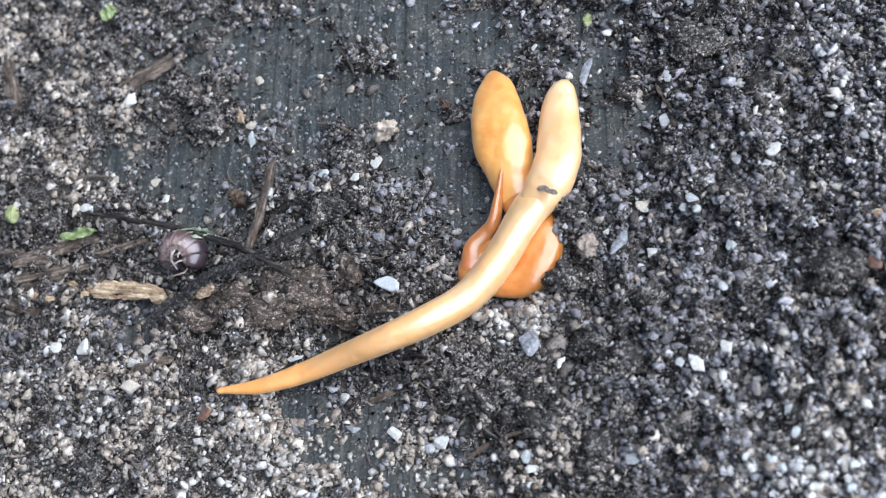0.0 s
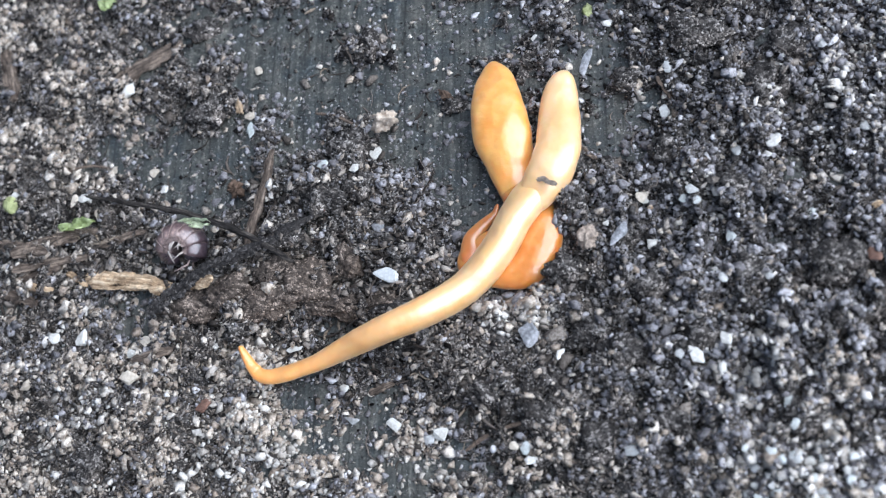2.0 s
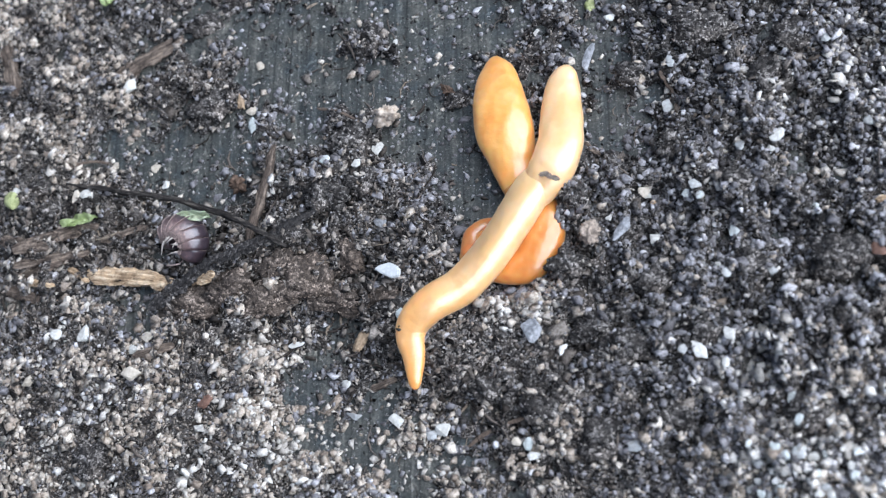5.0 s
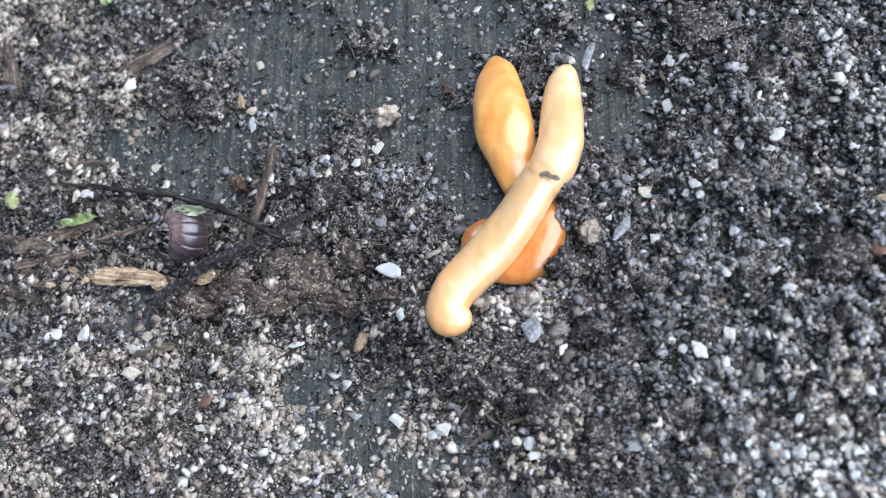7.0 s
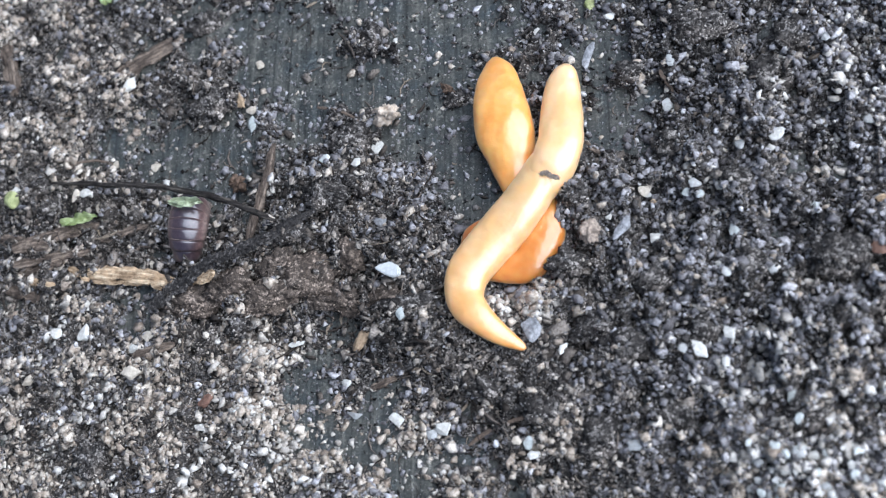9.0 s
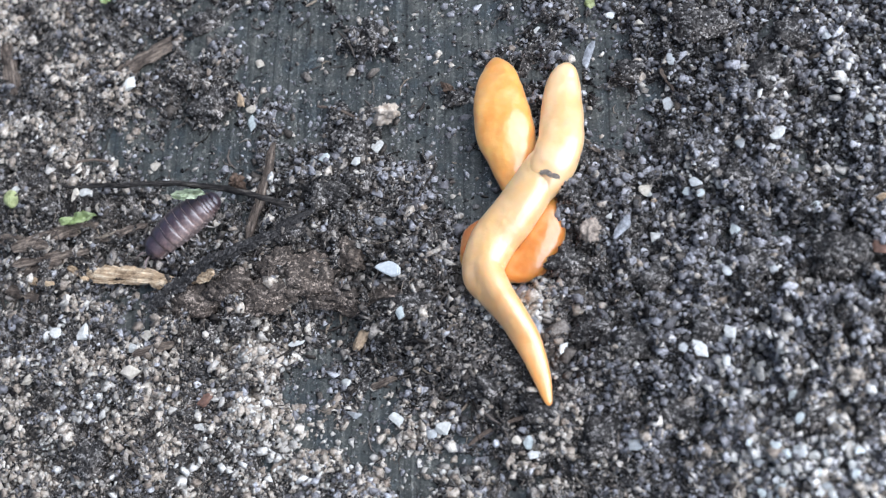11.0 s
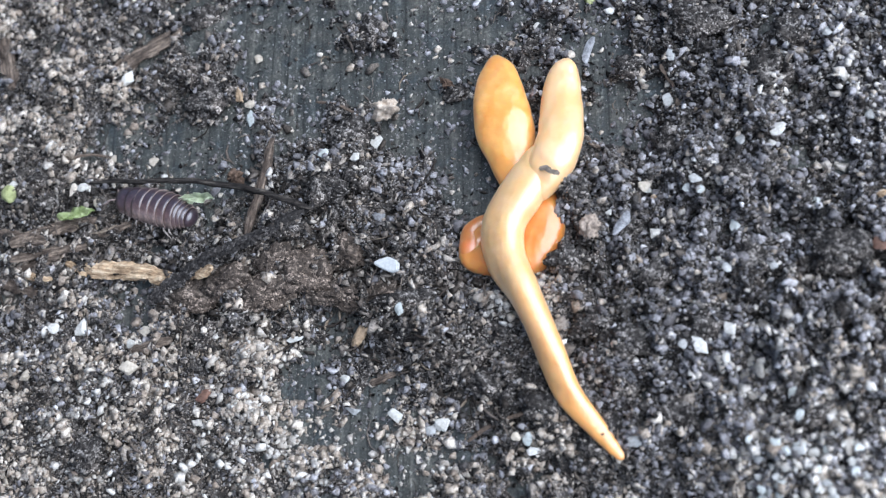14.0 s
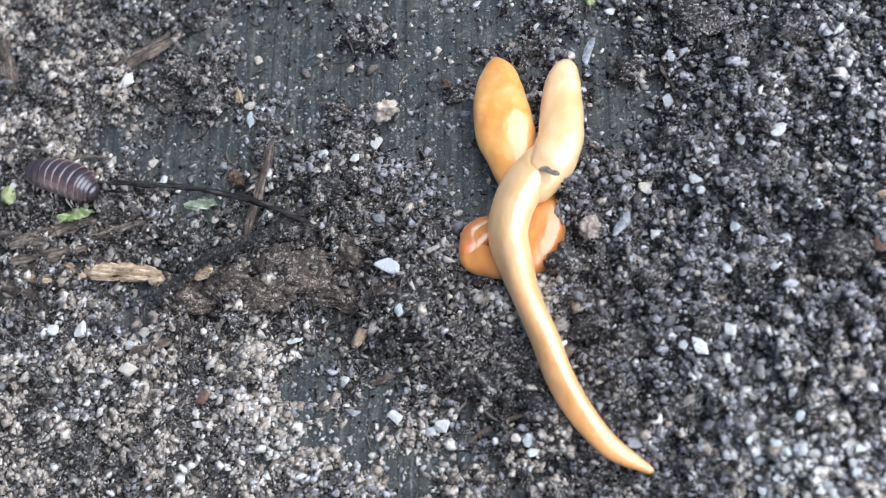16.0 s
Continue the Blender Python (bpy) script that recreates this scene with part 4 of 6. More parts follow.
stone("pebble", -39.91, -13.76, 3.0, 1.9, 10, CREAM_STONE, "large pale cream pebble in sand", cuts=9)
stone("pebble", -54.75, -13.90, 1.8, 1.9, 0, CREAM_STONE, "rounded cream pebble in sand")
stone("pebble", -25.75, 19.36, 1.4, 3.0, 22, CLEAR_STONE, "elongated cloudy quartz pebble on the board")
stone("pebble", -26.61, 22.13, 1.7, 1.4, 0, CREAM_STONE, "small cream pebble beside a brown husk")
stone("pebble", -44.67, 27.96, 1.9, 2.7, -30, WHITE_STONE, "white elongated pebble on pale sand")
stone("soil_lump", -6.91, 18.22, 4.4, 3.4, 15, TAN_CRUMB, "tan crumbly lump of earth", "lump", thick=0.8, rough=0.3, lift=0.4)
stone("pebble", -8.44, 14.21, 2.0, 1.8, 25, WHITE_STONE, "white pebble on dark soil beside a tan lump")
stone("pebble", -13.80, 11.29, 1.5, 1.5, 0, CLEAR_STONE, "cloudy quartz pebble on dark soil")
stone("pebble", -15.86, 12.25, 2.1, 1.2, 25, GREY_STONE, "flat grey flake on dark soil")
stone("pebble", -25.70, 28.69, 1.4, 1.6, 0, CREAM_STONE, "cream pebble on the board")
stone("pebble", -10.07, 10.90, 1.3, 1.3, 0, WHITE_STONE, WHITE)
stone("pebble", 25.44, 4.13, 1.5, 1.8, 15, CREAM_STONE, "cream pebble in dark soil")
stone("pebble", 25.67, 3.83, 1.0, 1.0, 15, WHITE_STONE, WHITE)
stone("pebble", 26.56, 2.35, 1.0, 0.8, 0, STRAW, "small yellow pebble in dark soil")
stone("pebble", 26.40, -1.93, 1.5, 1.3, 0, WHITE_STONE, WHITE)
stone("pebble", 21.40, 0.44, 0.9, 0.9, 0, WHITE_STONE, WHITE)
stone("pebble", 41.34, 8.96, 2.1, 1.9, 20, WHITE_STONE, "bright white angular pebble in dark soil", cuts=9)
stone("pebble", 40.45, 7.61, 1.0, 1.0, 20, WHITE_STONE, WHITE)
stone("pebble", 31.74, 3.01, 1.9, 1.4, -25, GREY_STONE, "pale grey pebble in dark soil")
stone("pebble", 30.47, 2.69, 1.1, 1.1, 0, CLEAR_STONE, "cloudy quartz pebble in dark soil")
stone("pebble", 32.21, 1.68, 1.2, 1.3, 0, CLEAR_STONE, "cloudy quartz pebble in dark soil")
stone("slate_flake", 22.84, -1.38, 1.5, 3.6, -35, SLATE, "blue-grey stone flake standing beside a brown chip", thick=0.5, cuts=10)
stone("bark_chip", 19.01, -1.44, 3.2, 3.6, 10, DEBRIS, "rough brown bark chip beside a blue-grey flake", "bark chip", thick=0.5, rough=0.28)
stone("pebble", 30.90, -16.30, 1.6, 2.9, 25, WHITE_STONE, "white wedge-shaped pebble in dark soil", cuts=10)
stone("pebble", 34.36, -14.89, 1.4, 2.0, 15, WHITE_STONE, WHITE)
stone("pebble", 23.97, -13.71, 1.4, 1.6, 0, GREY_STONE, "grey rounded pebble in dark soil")
stone("pebble", 28.96, -16.08, 1.2, 1.4, 0, GREY_STONE, "grey rounded pebble in dark soil")
stone("pebble", 33.67, -17.99, 1.0, 1.4, 0, WHITE_STONE, WHITE)
stone("pebble", 33.61, -6.22, 1.0, 0.8, 0, WHITE_STONE, WHITE)
stone("pebble", 34.35, -8.07, 1.3, 1.2, 0, GREY_STONE, "pale grey pebble in dark soil")
stone("pebble", 39.40, -7.68, 1.3, 1.2, 0, GREY_STONE, "pale grey pebble in dark soil")
stone("pebble", 35.54, -1.82, 1.3, 1.8, 10, CLEAR_STONE, "cloudy quartz pebble in dark soil")
stone("pebble", 44.81, 0.13, 1.2, 1.2, 0, CLEAR_STONE, "cloudy quartz pebble in dark soil")
stone("pebble", 40.29, -22.03, 1.1, 1.7, -30, CLEAR_STONE, "cloudy quartz pebble in dark soil")
stone("grey_flake", 11.71, -12.10, 2.3, 2.9, 30, SLATE, "flat grey mottled flake in dark soil", "flake", thick=0.35, cuts=9)
stone("pebble", 15.32, -14.99, 0.9, 1.7, -30, WHITE_STONE, WHITE)
stone("pebble", 17.42, -13.06, 1.3, 0.9, -15, WHITE_STONE, WHITE)
stone("pebble", 5.71, -18.78, 1.4, 0.9, 0, CLEAR_STONE, "cloudy quartz pebble in dark soil")
stone("pebble", 12.59, 28.21, 0.9, 1.2, 0, WHITE_STONE, "white grain on the bare board")
stone("pebble", -6.44, 29.67, 0.7, 0.9, 0, WHITE_STONE, "white grain on the bare board")
stone("pebble", 22.12, 28.75, 1.5, 1.3, 0, WHITE_STONE, "white pebble on the bare board")
stone("pebble", 26.00, 25.83, 1.2, 1.2, 0, CREAM_STONE, "cream pebble beside dark soil")
stone("pebble", 29.56, 20.10, 1.1, 1.9, 10, GREY_STONE, "pale grey stone beside dark soil")
stone("pebble", 25.64, 21.11, 2.2, 1.3, -10, TAN_CRUMB, "tan crumb on the bare board")
stone("pebble", 28.63, 15.40, 1.3, 2.2, 15, GREY_STONE, "pale grey pebble in dark soil")
stone("pebble", 37.06, 8.14, 1.5, 1.3, -20, GREY_STONE, "pale grey pebble in dark soil")
stone("pebble", 47.87, 20.68, 1.2, 1.2, 0, GREY_STONE, "pale grey pebble in dark soil")
stone("pebble", 51.79, 10.47, 1.5, 1.5, 0, GREY_STONE, "pale grey pebble in dark soil")
stone("pebble", 52.00, -0.00, 1.4, 1.4, 0, STRAW, "yellowish pebble in dark soil")
stone("pebble", -60.5, 13.2, 2.2, 2.2, 0, WHITE_STONE, "white pebble beside a green moss scrap")
stone("pebble", -48.52, 11.31, 1.9, 1.5, -20, WHITE_STONE, WHITE)
stone("pebble", -49.90, 11.03, 1.2, 2.0, 0, CREAM_STONE, "cream pebble in dark soil")
stone("pebble", -47.22, 9.63, 1.3, 1.8, 0, CREAM_STONE, "cream pebble in dark soil")
stone("pebble", -38.44, 12.78, 1.3, 1.2, 0, WHITE_STONE, WHITE)
stone("pebble", -40.00, 15.44, 1.5, 1.6, 0, CREAM_STONE, "cream pebble on the board")
stone("pebble", -46.10, 16.48, 1.4, 1.2, 0, CREAM_STONE, "cream pebble on the board")
stone("pebble", -39.21, 1.28, 1.3, 1.2, -20, CREAM_STONE, "cream pebble above a wood splinter")
stone("pebble", -10.82, -20.50, 2.2, 1.2, -10, GREY_STONE, "pale grey pebble on the bare board")
stone("pebble", -11.98, -16.66, 1.6, 1.2, 20, WHITE_STONE, WHITE)
stone("pebble", -18.35, -11.17, 2.6, 0.9, 5, WHITE_STONE, "thin white sand flake on the bare board")
stone("pebble", 11.59, -26.98, 1.9, 1.3, -15, WHITE_STONE, WHITE)
stone("pebble", 9.71, -25.46, 1.2, 1.2, 0, CREAM_STONE, "cream pebble in dark soil")
stone("pebble", 10.86, -25.51, 1.2, 1.7, -20, CLEAR_STONE, "cloudy quartz pebble in dark soil")
stone("pebble", 23.06, -26.54, 1.8, 1.4, 0, GREY_STONE, "pale grey pebble in dark soil")
heap = random.Random(5)
HEAP_X, HEAP_Y = 41.34, -30.78
for _ in range(44):
    stone("pebble", HEAP_X + heap.gauss(0, 4.2), HEAP_Y + heap.gauss(0, 2.4), heap.uniform(0.7, 1.5), heap.uniform(0.7, 1.3), heap.uniform(0, 180), heap.choice((WHITE_STONE, GREY_STONE, CLEAR_STONE)), "pale worn quartz pebble heaped with others")
stone("soil_lump", 0.92, 21.16, 2.4, 1.6, -25, BROWN_CRUMB, "brown soil lump on the bare board", "lump", thick=0.8, rough=0.4)
stone("soil_lump", -27.07, 10.89, 2.8, 2.4, 10, BROWN_CRUMB, "rounded brown soil lump beside a twig", "lump", thick=0.9, rough=0.4)
stone("soil_lump", -10.27, -1.51, 2.6, 3.4, -20, BARK, "brown bark crumb in dark soil", "lump", thick=0.5, rough=0.25)
stone("moss_scrap", -58.9, 11.1, 2.9, 2.7, 10, GREEN, "yellow-green moss scrap in a dark hollow", "moss scrap", thick=0.8, cuts=12, lift=0.5)
scrap("leaf_scrap", -48.6, 7.1, 5.2, 1.4, 8, LEAF, "bright green crinkled leaf scrap on soil", 0.9, seed=2)
scrap("leaf_scrap", -47.64, 40.74, 2.6, 2.4, 40, LEAF, "bright green leaf scrap on soil", seed=3)
stone("seed_husk", -9.55, -11.65, 1.5, 3.6, -28, HUSK, "light brown papery seed husk on soil", "husk", thick=0.7, rough=0.2)
stone("seed_husk", -27.74, 23.12, 1.2, 2.8, 12, HUSK, "pinkish-brown husk beside a quartz pebble", "husk", thick=0.6, rough=0.3)
stone("lichen_patch", 19.59, 31.24, 2.0, 2.4, 0, GREEN, "pale yellow-green lichen smear on the board", "lichen", thick=0.12, rough=0.3)
stone("slate_flake", 19.10, 23.71, 1.3, 4.6, -12, SLATE, "pale blue-grey flake on the bare board", "flake", thick=0.4)
stone("slate_flake", -7.88, 4.10, 1.9, 1.5, 0, SLATE, "blue-grey flake in dark soil", "flake", thick=0.4)
stone("bark_chip", 51.03, -6.43, 1.6, 2.4, 10, RED_CHIP, "reddish-brown chip in dark soil", "bark chip", thick=0.5)

stick("bark_strip", -47.38, 30.03, -37.34, 34.49, 2.3, BARK, "flat brown strip of bark on sandy board", "bark strip", flat=0.35, taper=0.9, seed=2)
stick("wood_splinter", -47.8, 0.6, -35.2, -2.0, 2.4, STRAW, "pale rotten wood splinter half buried in soil", "splinter", flat=0.5, taper=0.85, seed=3, lift=0.5)
stick("wood_splinter", -32.4, -2.0, -28.4, -2.7, 1.8, STRAW, "short pale wood splinter in soil", "splinter", flat=0.5, seed=4, lift=0.7)
stick("twig", -22.18, 15.71, -24.76, 2.35, 1.25, BARK, "thin brown twig lying on the soil", "twig", flat=0.7, taper=1.0, seed=5, bow=0.3, lift=1.0, rough=0.25)
stick("wood_splinter", -57.4, 3.6, -46.6, 7.0, 2.1, BARK, "brown bark splinter below a leaf scrap", "splinter", flat=0.4, seed=6)
stick("wood_splinter", -58.11, 1.97, -47.29, 3.09, 1.6, BARK, "brown bark splinter in soil", "splinter", flat=0.4, seed=7)
stick("wood_splinter", -50.92, 1.75, -47.67, -0.64, 0.9, STRAW, "thin straw-coloured splinter in soil", "splinter", seed=8)
stick("wood_splinter", -56.18, -0.07, -51.74, -1.32, 0.9, STRAW, "thin straw-coloured splinter in soil", "splinter", seed=9)
stick("wood_splinter", -40.02, -11.43, -34.40, -10.47, 1.5, BARK, "grey-brown wood splinter beside pebbles", "splinter", flat=0.5, seed=10)
stick("rotten_twig", -38.0, -5.6, -26.5, 0.3, 1.7, ROTTEN, "dark rotten twig caked with soil", "twig", seed=11, bow=0.5, rough=0.7, lift=0.5)
stick("rotten_twig", -28.3, -0.8, -15.0, 4.8, 1.4, ROTTEN, "dark rotten twig caked with soil", "twig", seed=41, bow=-0.4, rough=0.7, lift=1.1)
stick("bark_strip", -60.70, 5.95, -52.23, 3.17, 1.9, BARK, "brown rotten bark strip in soil", "bark strip", flat=0.35, seed=42)
stick("bark_strip", -46.06, 4.71, -39.78, 6.57, 1.1, BARK, "thin brown bark strip in soil", "bark strip", flat=0.4, seed=43)
stick("bark_strip", -57.74, 1.13, -50.91, 1.73, 1.7, BARK, "brown rotten bark strip in soil", "bark strip", flat=0.35, seed=44)
stick("bark_strip", -44.00, 1.44, -41.29, 3.59, 0.9, BARK, "thin brown bark strip in soil", "bark strip", flat=0.4, seed=45)
stick("bark_strip", -60.65, -0.54, -54.67, -2.39, 1.6, BARK, "brown rotten bark strip in soil", "bark strip", flat=0.35, seed=46)
stick("bark_strip", -64.43, 36.75, -61.23, 27.61, 2.2, BARK, "brown bark strip at the sand's edge", "bark strip", flat=0.4, seed=49)
stick("root_fibre", -52.92, 16.21, -46.63, 16.72, 0.4, ROOT, "pale root fibre on sand", "root", seed=50, bow=0.8)
stick("root_fibre", 9.38, -7.17, 14.89, -4.75, 0.3, ROOT, "fine pale root hair", "root", seed=51, bow=0.8)
stick("twig", 28.12, 19.45, 29.50, 17.00, 0.5, ROOT, "thin reddish root stub", "root", seed=12)
stick("twig", 18.38, 10.93, 20.39, 9.48, 0.7, BARK, "short brown twig stub beside a flatworm", "twig", seed=13)
stick("twig", -9.02, -17.39, -5.65, -16.20, 1.0, BARK, "short brown wood fragment on the board", "twig", seed=14)
stick("wood_splinter", -30.28, -18.62, -29.11, -17.26, 1.2, RED_CHIP, "reddish-brown splinter in pale sand", "splinter", seed=15)
stick("twig", 3.24, -24.93, 11.02, -22.34, 0.6, ROOT, "thin dark root lying on soil", "root", seed=16, bow=0.5)
stick("root_fibre", -15.87, 14.53, -12.68, 7.83, 0.45, TWIG, "thin black root fibre", "root", seed=17, bow=0.6)
stick("root_fibre", -16.89, 21.04, -10.92, 18.08, 0.45, ROOT, "thin brown root fibre", "root", seed=18, bow=0.5)


# ---- flatworms ----
def spline(points, n):
    """n smooth samples through points of equal dimension."""
    p = np.array(points, float)
    d = np.r_[0, np.cumsum(np.linalg.norm(np.diff(p[:, :3], axis=0), axis=1))]
    out = []
    for u in np.linspace(0, d[-1], n):
        i = int(np.clip(np.searchsorted(d, u, side="right") - 1, 0, len(d) - 2))
        a, b = max(i - 1, 0), min(i + 2, len(d) - 1)
        h = d[i + 1] - d[i]
        s = (u - d[i]) / h
        m1, m2 = (p[i + 1] - p[a]) / (d[i + 1] - d[a]) * h, (p[b] - p[i]) / (d[b] - d[i]) * h
        out.append((2 * s**3 - 3 * s * s + 1) * p[i] + (s**3 - 2 * s * s + s) * m1 + (3 * s * s - 2 * s**3) * p[i + 1] + (s**3 - s * s) * m2)
    return np.array(out)


def flat_back(c, s, power=2.35):
    """How far a flat-backed body's skin lies from its axis in the direction (c, s), its half-width being 1."""
    return (abs(c) ** power + abs(s) ** power) ** (-1 / power)


def body_mesh(points, height=0.62, n=70, sides=36):
    """A soft body swept through (x, y, z, half-width) with rounded ends."""
    rows = spline(points, n)
    bm = bmesh.new()
    rings = []
    for i, (x, y, z, r) in enumerate(rows):
        d = Vector(rows[min(i + 1, n - 1)][:3] - rows[max(i - 1, 0)][:3]).normalized()
        side = d.cross(Vector((0, 0, 1))).normalized()
        up = side.cross(d)
        ring = []
        for k in range(sides):
            a = 2 * math.pi * k / sides
            q = Vector((x, y, z))
            rr = r * (1 + 0.05 * noise.noise(q * 0.35 + Vector((math.cos(a), math.sin(a), 0))))
            c, s = math.cos(a), math.sin(a)
            rr *= flat_back(c, s)
            ring.append(bm.verts.new((q + side * rr * c + up * rr * height * s) * MM))
        rings.append(ring)
    for a, b in zip(rings, rings[1:]):
        for k in range(sides):
            bm.faces.new((a[k], a[(k + 1) % sides], b[(k + 1) % sides], b[k]))
    for ring, end in ((rings[0], rows[0]), (rings[-1], rows[-1])):
        tip = bm.verts.new(Vector(end[:3]) * MM + (Vector(end[:3]) * MM - sum((v.co for v in ring), Vector()) / sides))
        for k in range(sides):
            bm.faces.new((ring[k], ring[(k + 1) % sides], tip))
    bmesh.ops.recalc_face_normals(bm, faces=list(bm.faces))
    return bm


PALE_REAR = [(16.60, 22.09, 1.86, 0.56), (16.45, 21.17, 2.00, 1.47), (16.08, 19.41, 1.85, 2.18), (15.86, 16.28, 2.31, 2.53), (15.96, 13.13, 3.31, 2.67), (15.91, 10.11, 4.59, 2.81), (15.24, 7.79, 4.95, 2.8), (14.29, 6.46, 4.75, 2.6), (13.40, 5.30, 4.5, 2.4), (12.60, 4.35, 4.3, 2.1), (11.90, 3.60, 4.1, 1.5)]
ORANGE_REAR = [(7.26, 24.97, 1.28, 0.49), (7.36, 24.17, 1.40, 1.26), (7.63, 22.54, 1.70, 2.25), (7.86, 20.12, 2.19, 3.02), (8.12, 17.57, 2.53, 3.44), (8.43, 15.34, 2.73, 3.65), (8.89, 13.13, 2.73, 3.65), (9.38, 11.03, 2.51, 3.23), (9.76, 8.94, 2.14, 2.74), (10.43, 6.90, 1.80, 2.39), (11.90, 4.56, 1.66, 2.18), (13.17, 2.46, 1.5, 1.6)]
ORANGE_COIL = [(9.9, 8.6, 1.6, 1.6), (10.43, 6.90, 1.80, 2.39), (11.90, 4.56, 1.66, 2.18), (13.17, 2.46, 1.99, 2.32), (13.43, 0.18, 2.19, 2.46), (12.60, -2.02, 2.10, 2.60), (11.23, -3.57, 2.00, 2.39), (9.05, -3.91, 1.90, 2.11), (6.22, -3.29, 1.69, 1.90), (4.45, -2.65, 1.55, 1.78), (4.25, -1.50, 1.50, 1.62), (4.95, -0.40, 1.45, 1.48), (6.05, 0.30, 1.45, 1.32), (7.25, 0.95, 1.45, 1.1), (8.20, 1.45, 1.40, 0.6)]
BENDS, CURLS = {}, {}


def bend(t, *stations):
    BENDS[t] = np.array(stations)


def curl(t, *stations):
    CURLS[t] = np.array(stations)


# the pale worm's free end at each second: x, y, z and half-width along it, in millimetres
bend(0, (14.53, 7.20, 4.56, 2.53), (11.16, 2.74, 4.06, 2.26), (8.04, -1.92, 3.53, 2.23), (4.23, -6.01, 3.49, 2.18), (-0.53, -9.03, 4.90, 2.06), (-5.69, -11.06, 5.30, 1.84), (-10.82, -12.16, 3.90, 1.66), (-16.16, -13.70, 3.30, 1.38), (-21.59, -15.14, 3.70, 1.01), (-27.28, -15.43, 3.80, 0.35))
bend(0.8, (14.65, 6.99, 4.59, 2.53), (11.07, 2.90, 4.08, 2.25), (8.08, -1.67, 3.52, 2.31), (4.41, -5.68, 3.53, 2.22), (-0.08, -8.81, 4.90, 2.08), (-5.12, -10.90, 5.30, 1.84), (-10.11, -12.01, 4.00, 1.62), (-15.25, -13.54, 3.30, 1.38), (-20.59, -15.21, 3.40, 1.14), (-25.69, -14.24, 3.80, 0.35))
bend(1.5, (14.59, 6.99, 4.56, 2.53), (10.91, 2.77, 4.05, 2.25), (7.96, -1.99, 3.56, 2.31), (4.06, -6.03, 3.54, 2.22), (-0.71, -8.98, 5.00, 2.01), (-5.86, -10.95, 5.30, 1.70), (-10.97, -12.23, 3.70, 1.37), (-16.26, -13.88, 3.20, 1.10), (-21.77, -15.09, 3.80, 0.96), (-26.02, -12.69, 4.10, 0.28))
bend(2.2, (14.39, 7.00, 4.59, 2.53), (10.83, 2.88, 4.07, 2.25), (7.85, -1.67, 3.54, 2.31), (4.14, -5.68, 3.49, 2.22), (-0.33, -8.79, 4.90, 2.03), (-5.36, -10.84, 5.30, 1.75), (-10.24, -12.28, 3.90, 1.43), (-15.28, -14.04, 3.20, 1.10), (-20.78, -14.89, 3.40, 0.98), (-23.52, -10.93, 4.10, 0.21))
bend(3, (14.23, 7.04, 4.61, 2.53), (11.32, 3.66, 4.18, 2.27), (8.84, -0.03, 3.63, 2.31), (6.05, -3.52, 3.44, 2.26), (2.86, -6.66, 3.54, 2.20), (-0.92, -9.00, 5.00, 2.01), (-4.99, -10.76, 5.50, 1.76), (-8.99, -12.08, 4.40, 1.49), (-12.80, -14.09, 3.50, 1.35), (-16.30, -16.73, 3.20, 0.56))
bend(3.5, (14.24, 7.10, 4.60, 2.53), (11.63, 4.02, 4.26, 2.37), (9.30, 0.75, 3.75, 2.31), (6.95, -2.54, 3.49, 2.32), (4.16, -5.48, 3.64, 2.30), (0.98, -7.95, 4.34, 2.15), (-2.50, -10.02, 5.69, 1.85), (-6.11, -11.85, 5.66, 1.63), (-9.51, -13.81, 3.24, 1.46), (-9.12, -17.82, 3.00, 0.63))
bend(4.2, (14.25, 7.19, 4.61, 2.53), (11.56, 4.18, 4.30, 2.48), (9.22, 0.91, 3.83, 2.46), (6.90, -2.40, 3.57, 2.42), (4.28, -5.51, 3.64, 2.37), (1.28, -8.18, 4.10, 2.26), (-2.22, -10.16, 5.50, 1.99), (-5.33, -12.94, 4.70, 1.65), (-4.86, -16.44, 3.50, 1.14), (-4.98, -20.34, 3.00, 0.56))
bend(6.3, (14.08, 7.04, 4.56, 2.53), (12.68, 4.65, 4.41, 2.54), (11.15, 2.35, 4.23, 2.63), (9.43, 0.18, 4.06, 2.73), (7.66, -1.95, 3.99, 2.85), (5.72, -3.92, 3.97, 2.85), (3.65, -5.76, 4.00, 2.73), (1.74, -7.78, 4.19, 2.63), (0.57, -10.34, 4.44, 2.13), (1.38, -12.82, 4.62, 0.98))
bend(7, (14.10, 7.22, 4.57, 2.53), (12.78, 4.97, 4.45, 2.61), (11.30, 2.81, 4.30, 2.70), (9.75, 0.70, 4.15, 2.84), (8.10, -1.32, 4.08, 2.96), (6.33, -3.24, 4.05, 3.02), (4.40, -5.01, 4.03, 2.99), (2.57, -6.93, 4.07, 2.81), (1.62, -9.41, 4.11, 2.55), (3.30, -10.53, 4.13, 1.26))
bend(8, (14.21, 7.32, 4.60, 2.53), (12.81, 4.96, 4.51, 2.70), (11.08, 2.83, 4.35, 2.87), (9.31, 0.73, 4.14, 2.96), (7.38, -1.22, 3.91, 3.02), (5.43, -3.16, 3.80, 3.00), (3.54, -5.17, 3.79, 2.81), (2.27, -7.62, 3.89, 2.41), (3.27, -10.00, 4.02, 2.09), (5.63, -11.44, 4.14, 0.91))
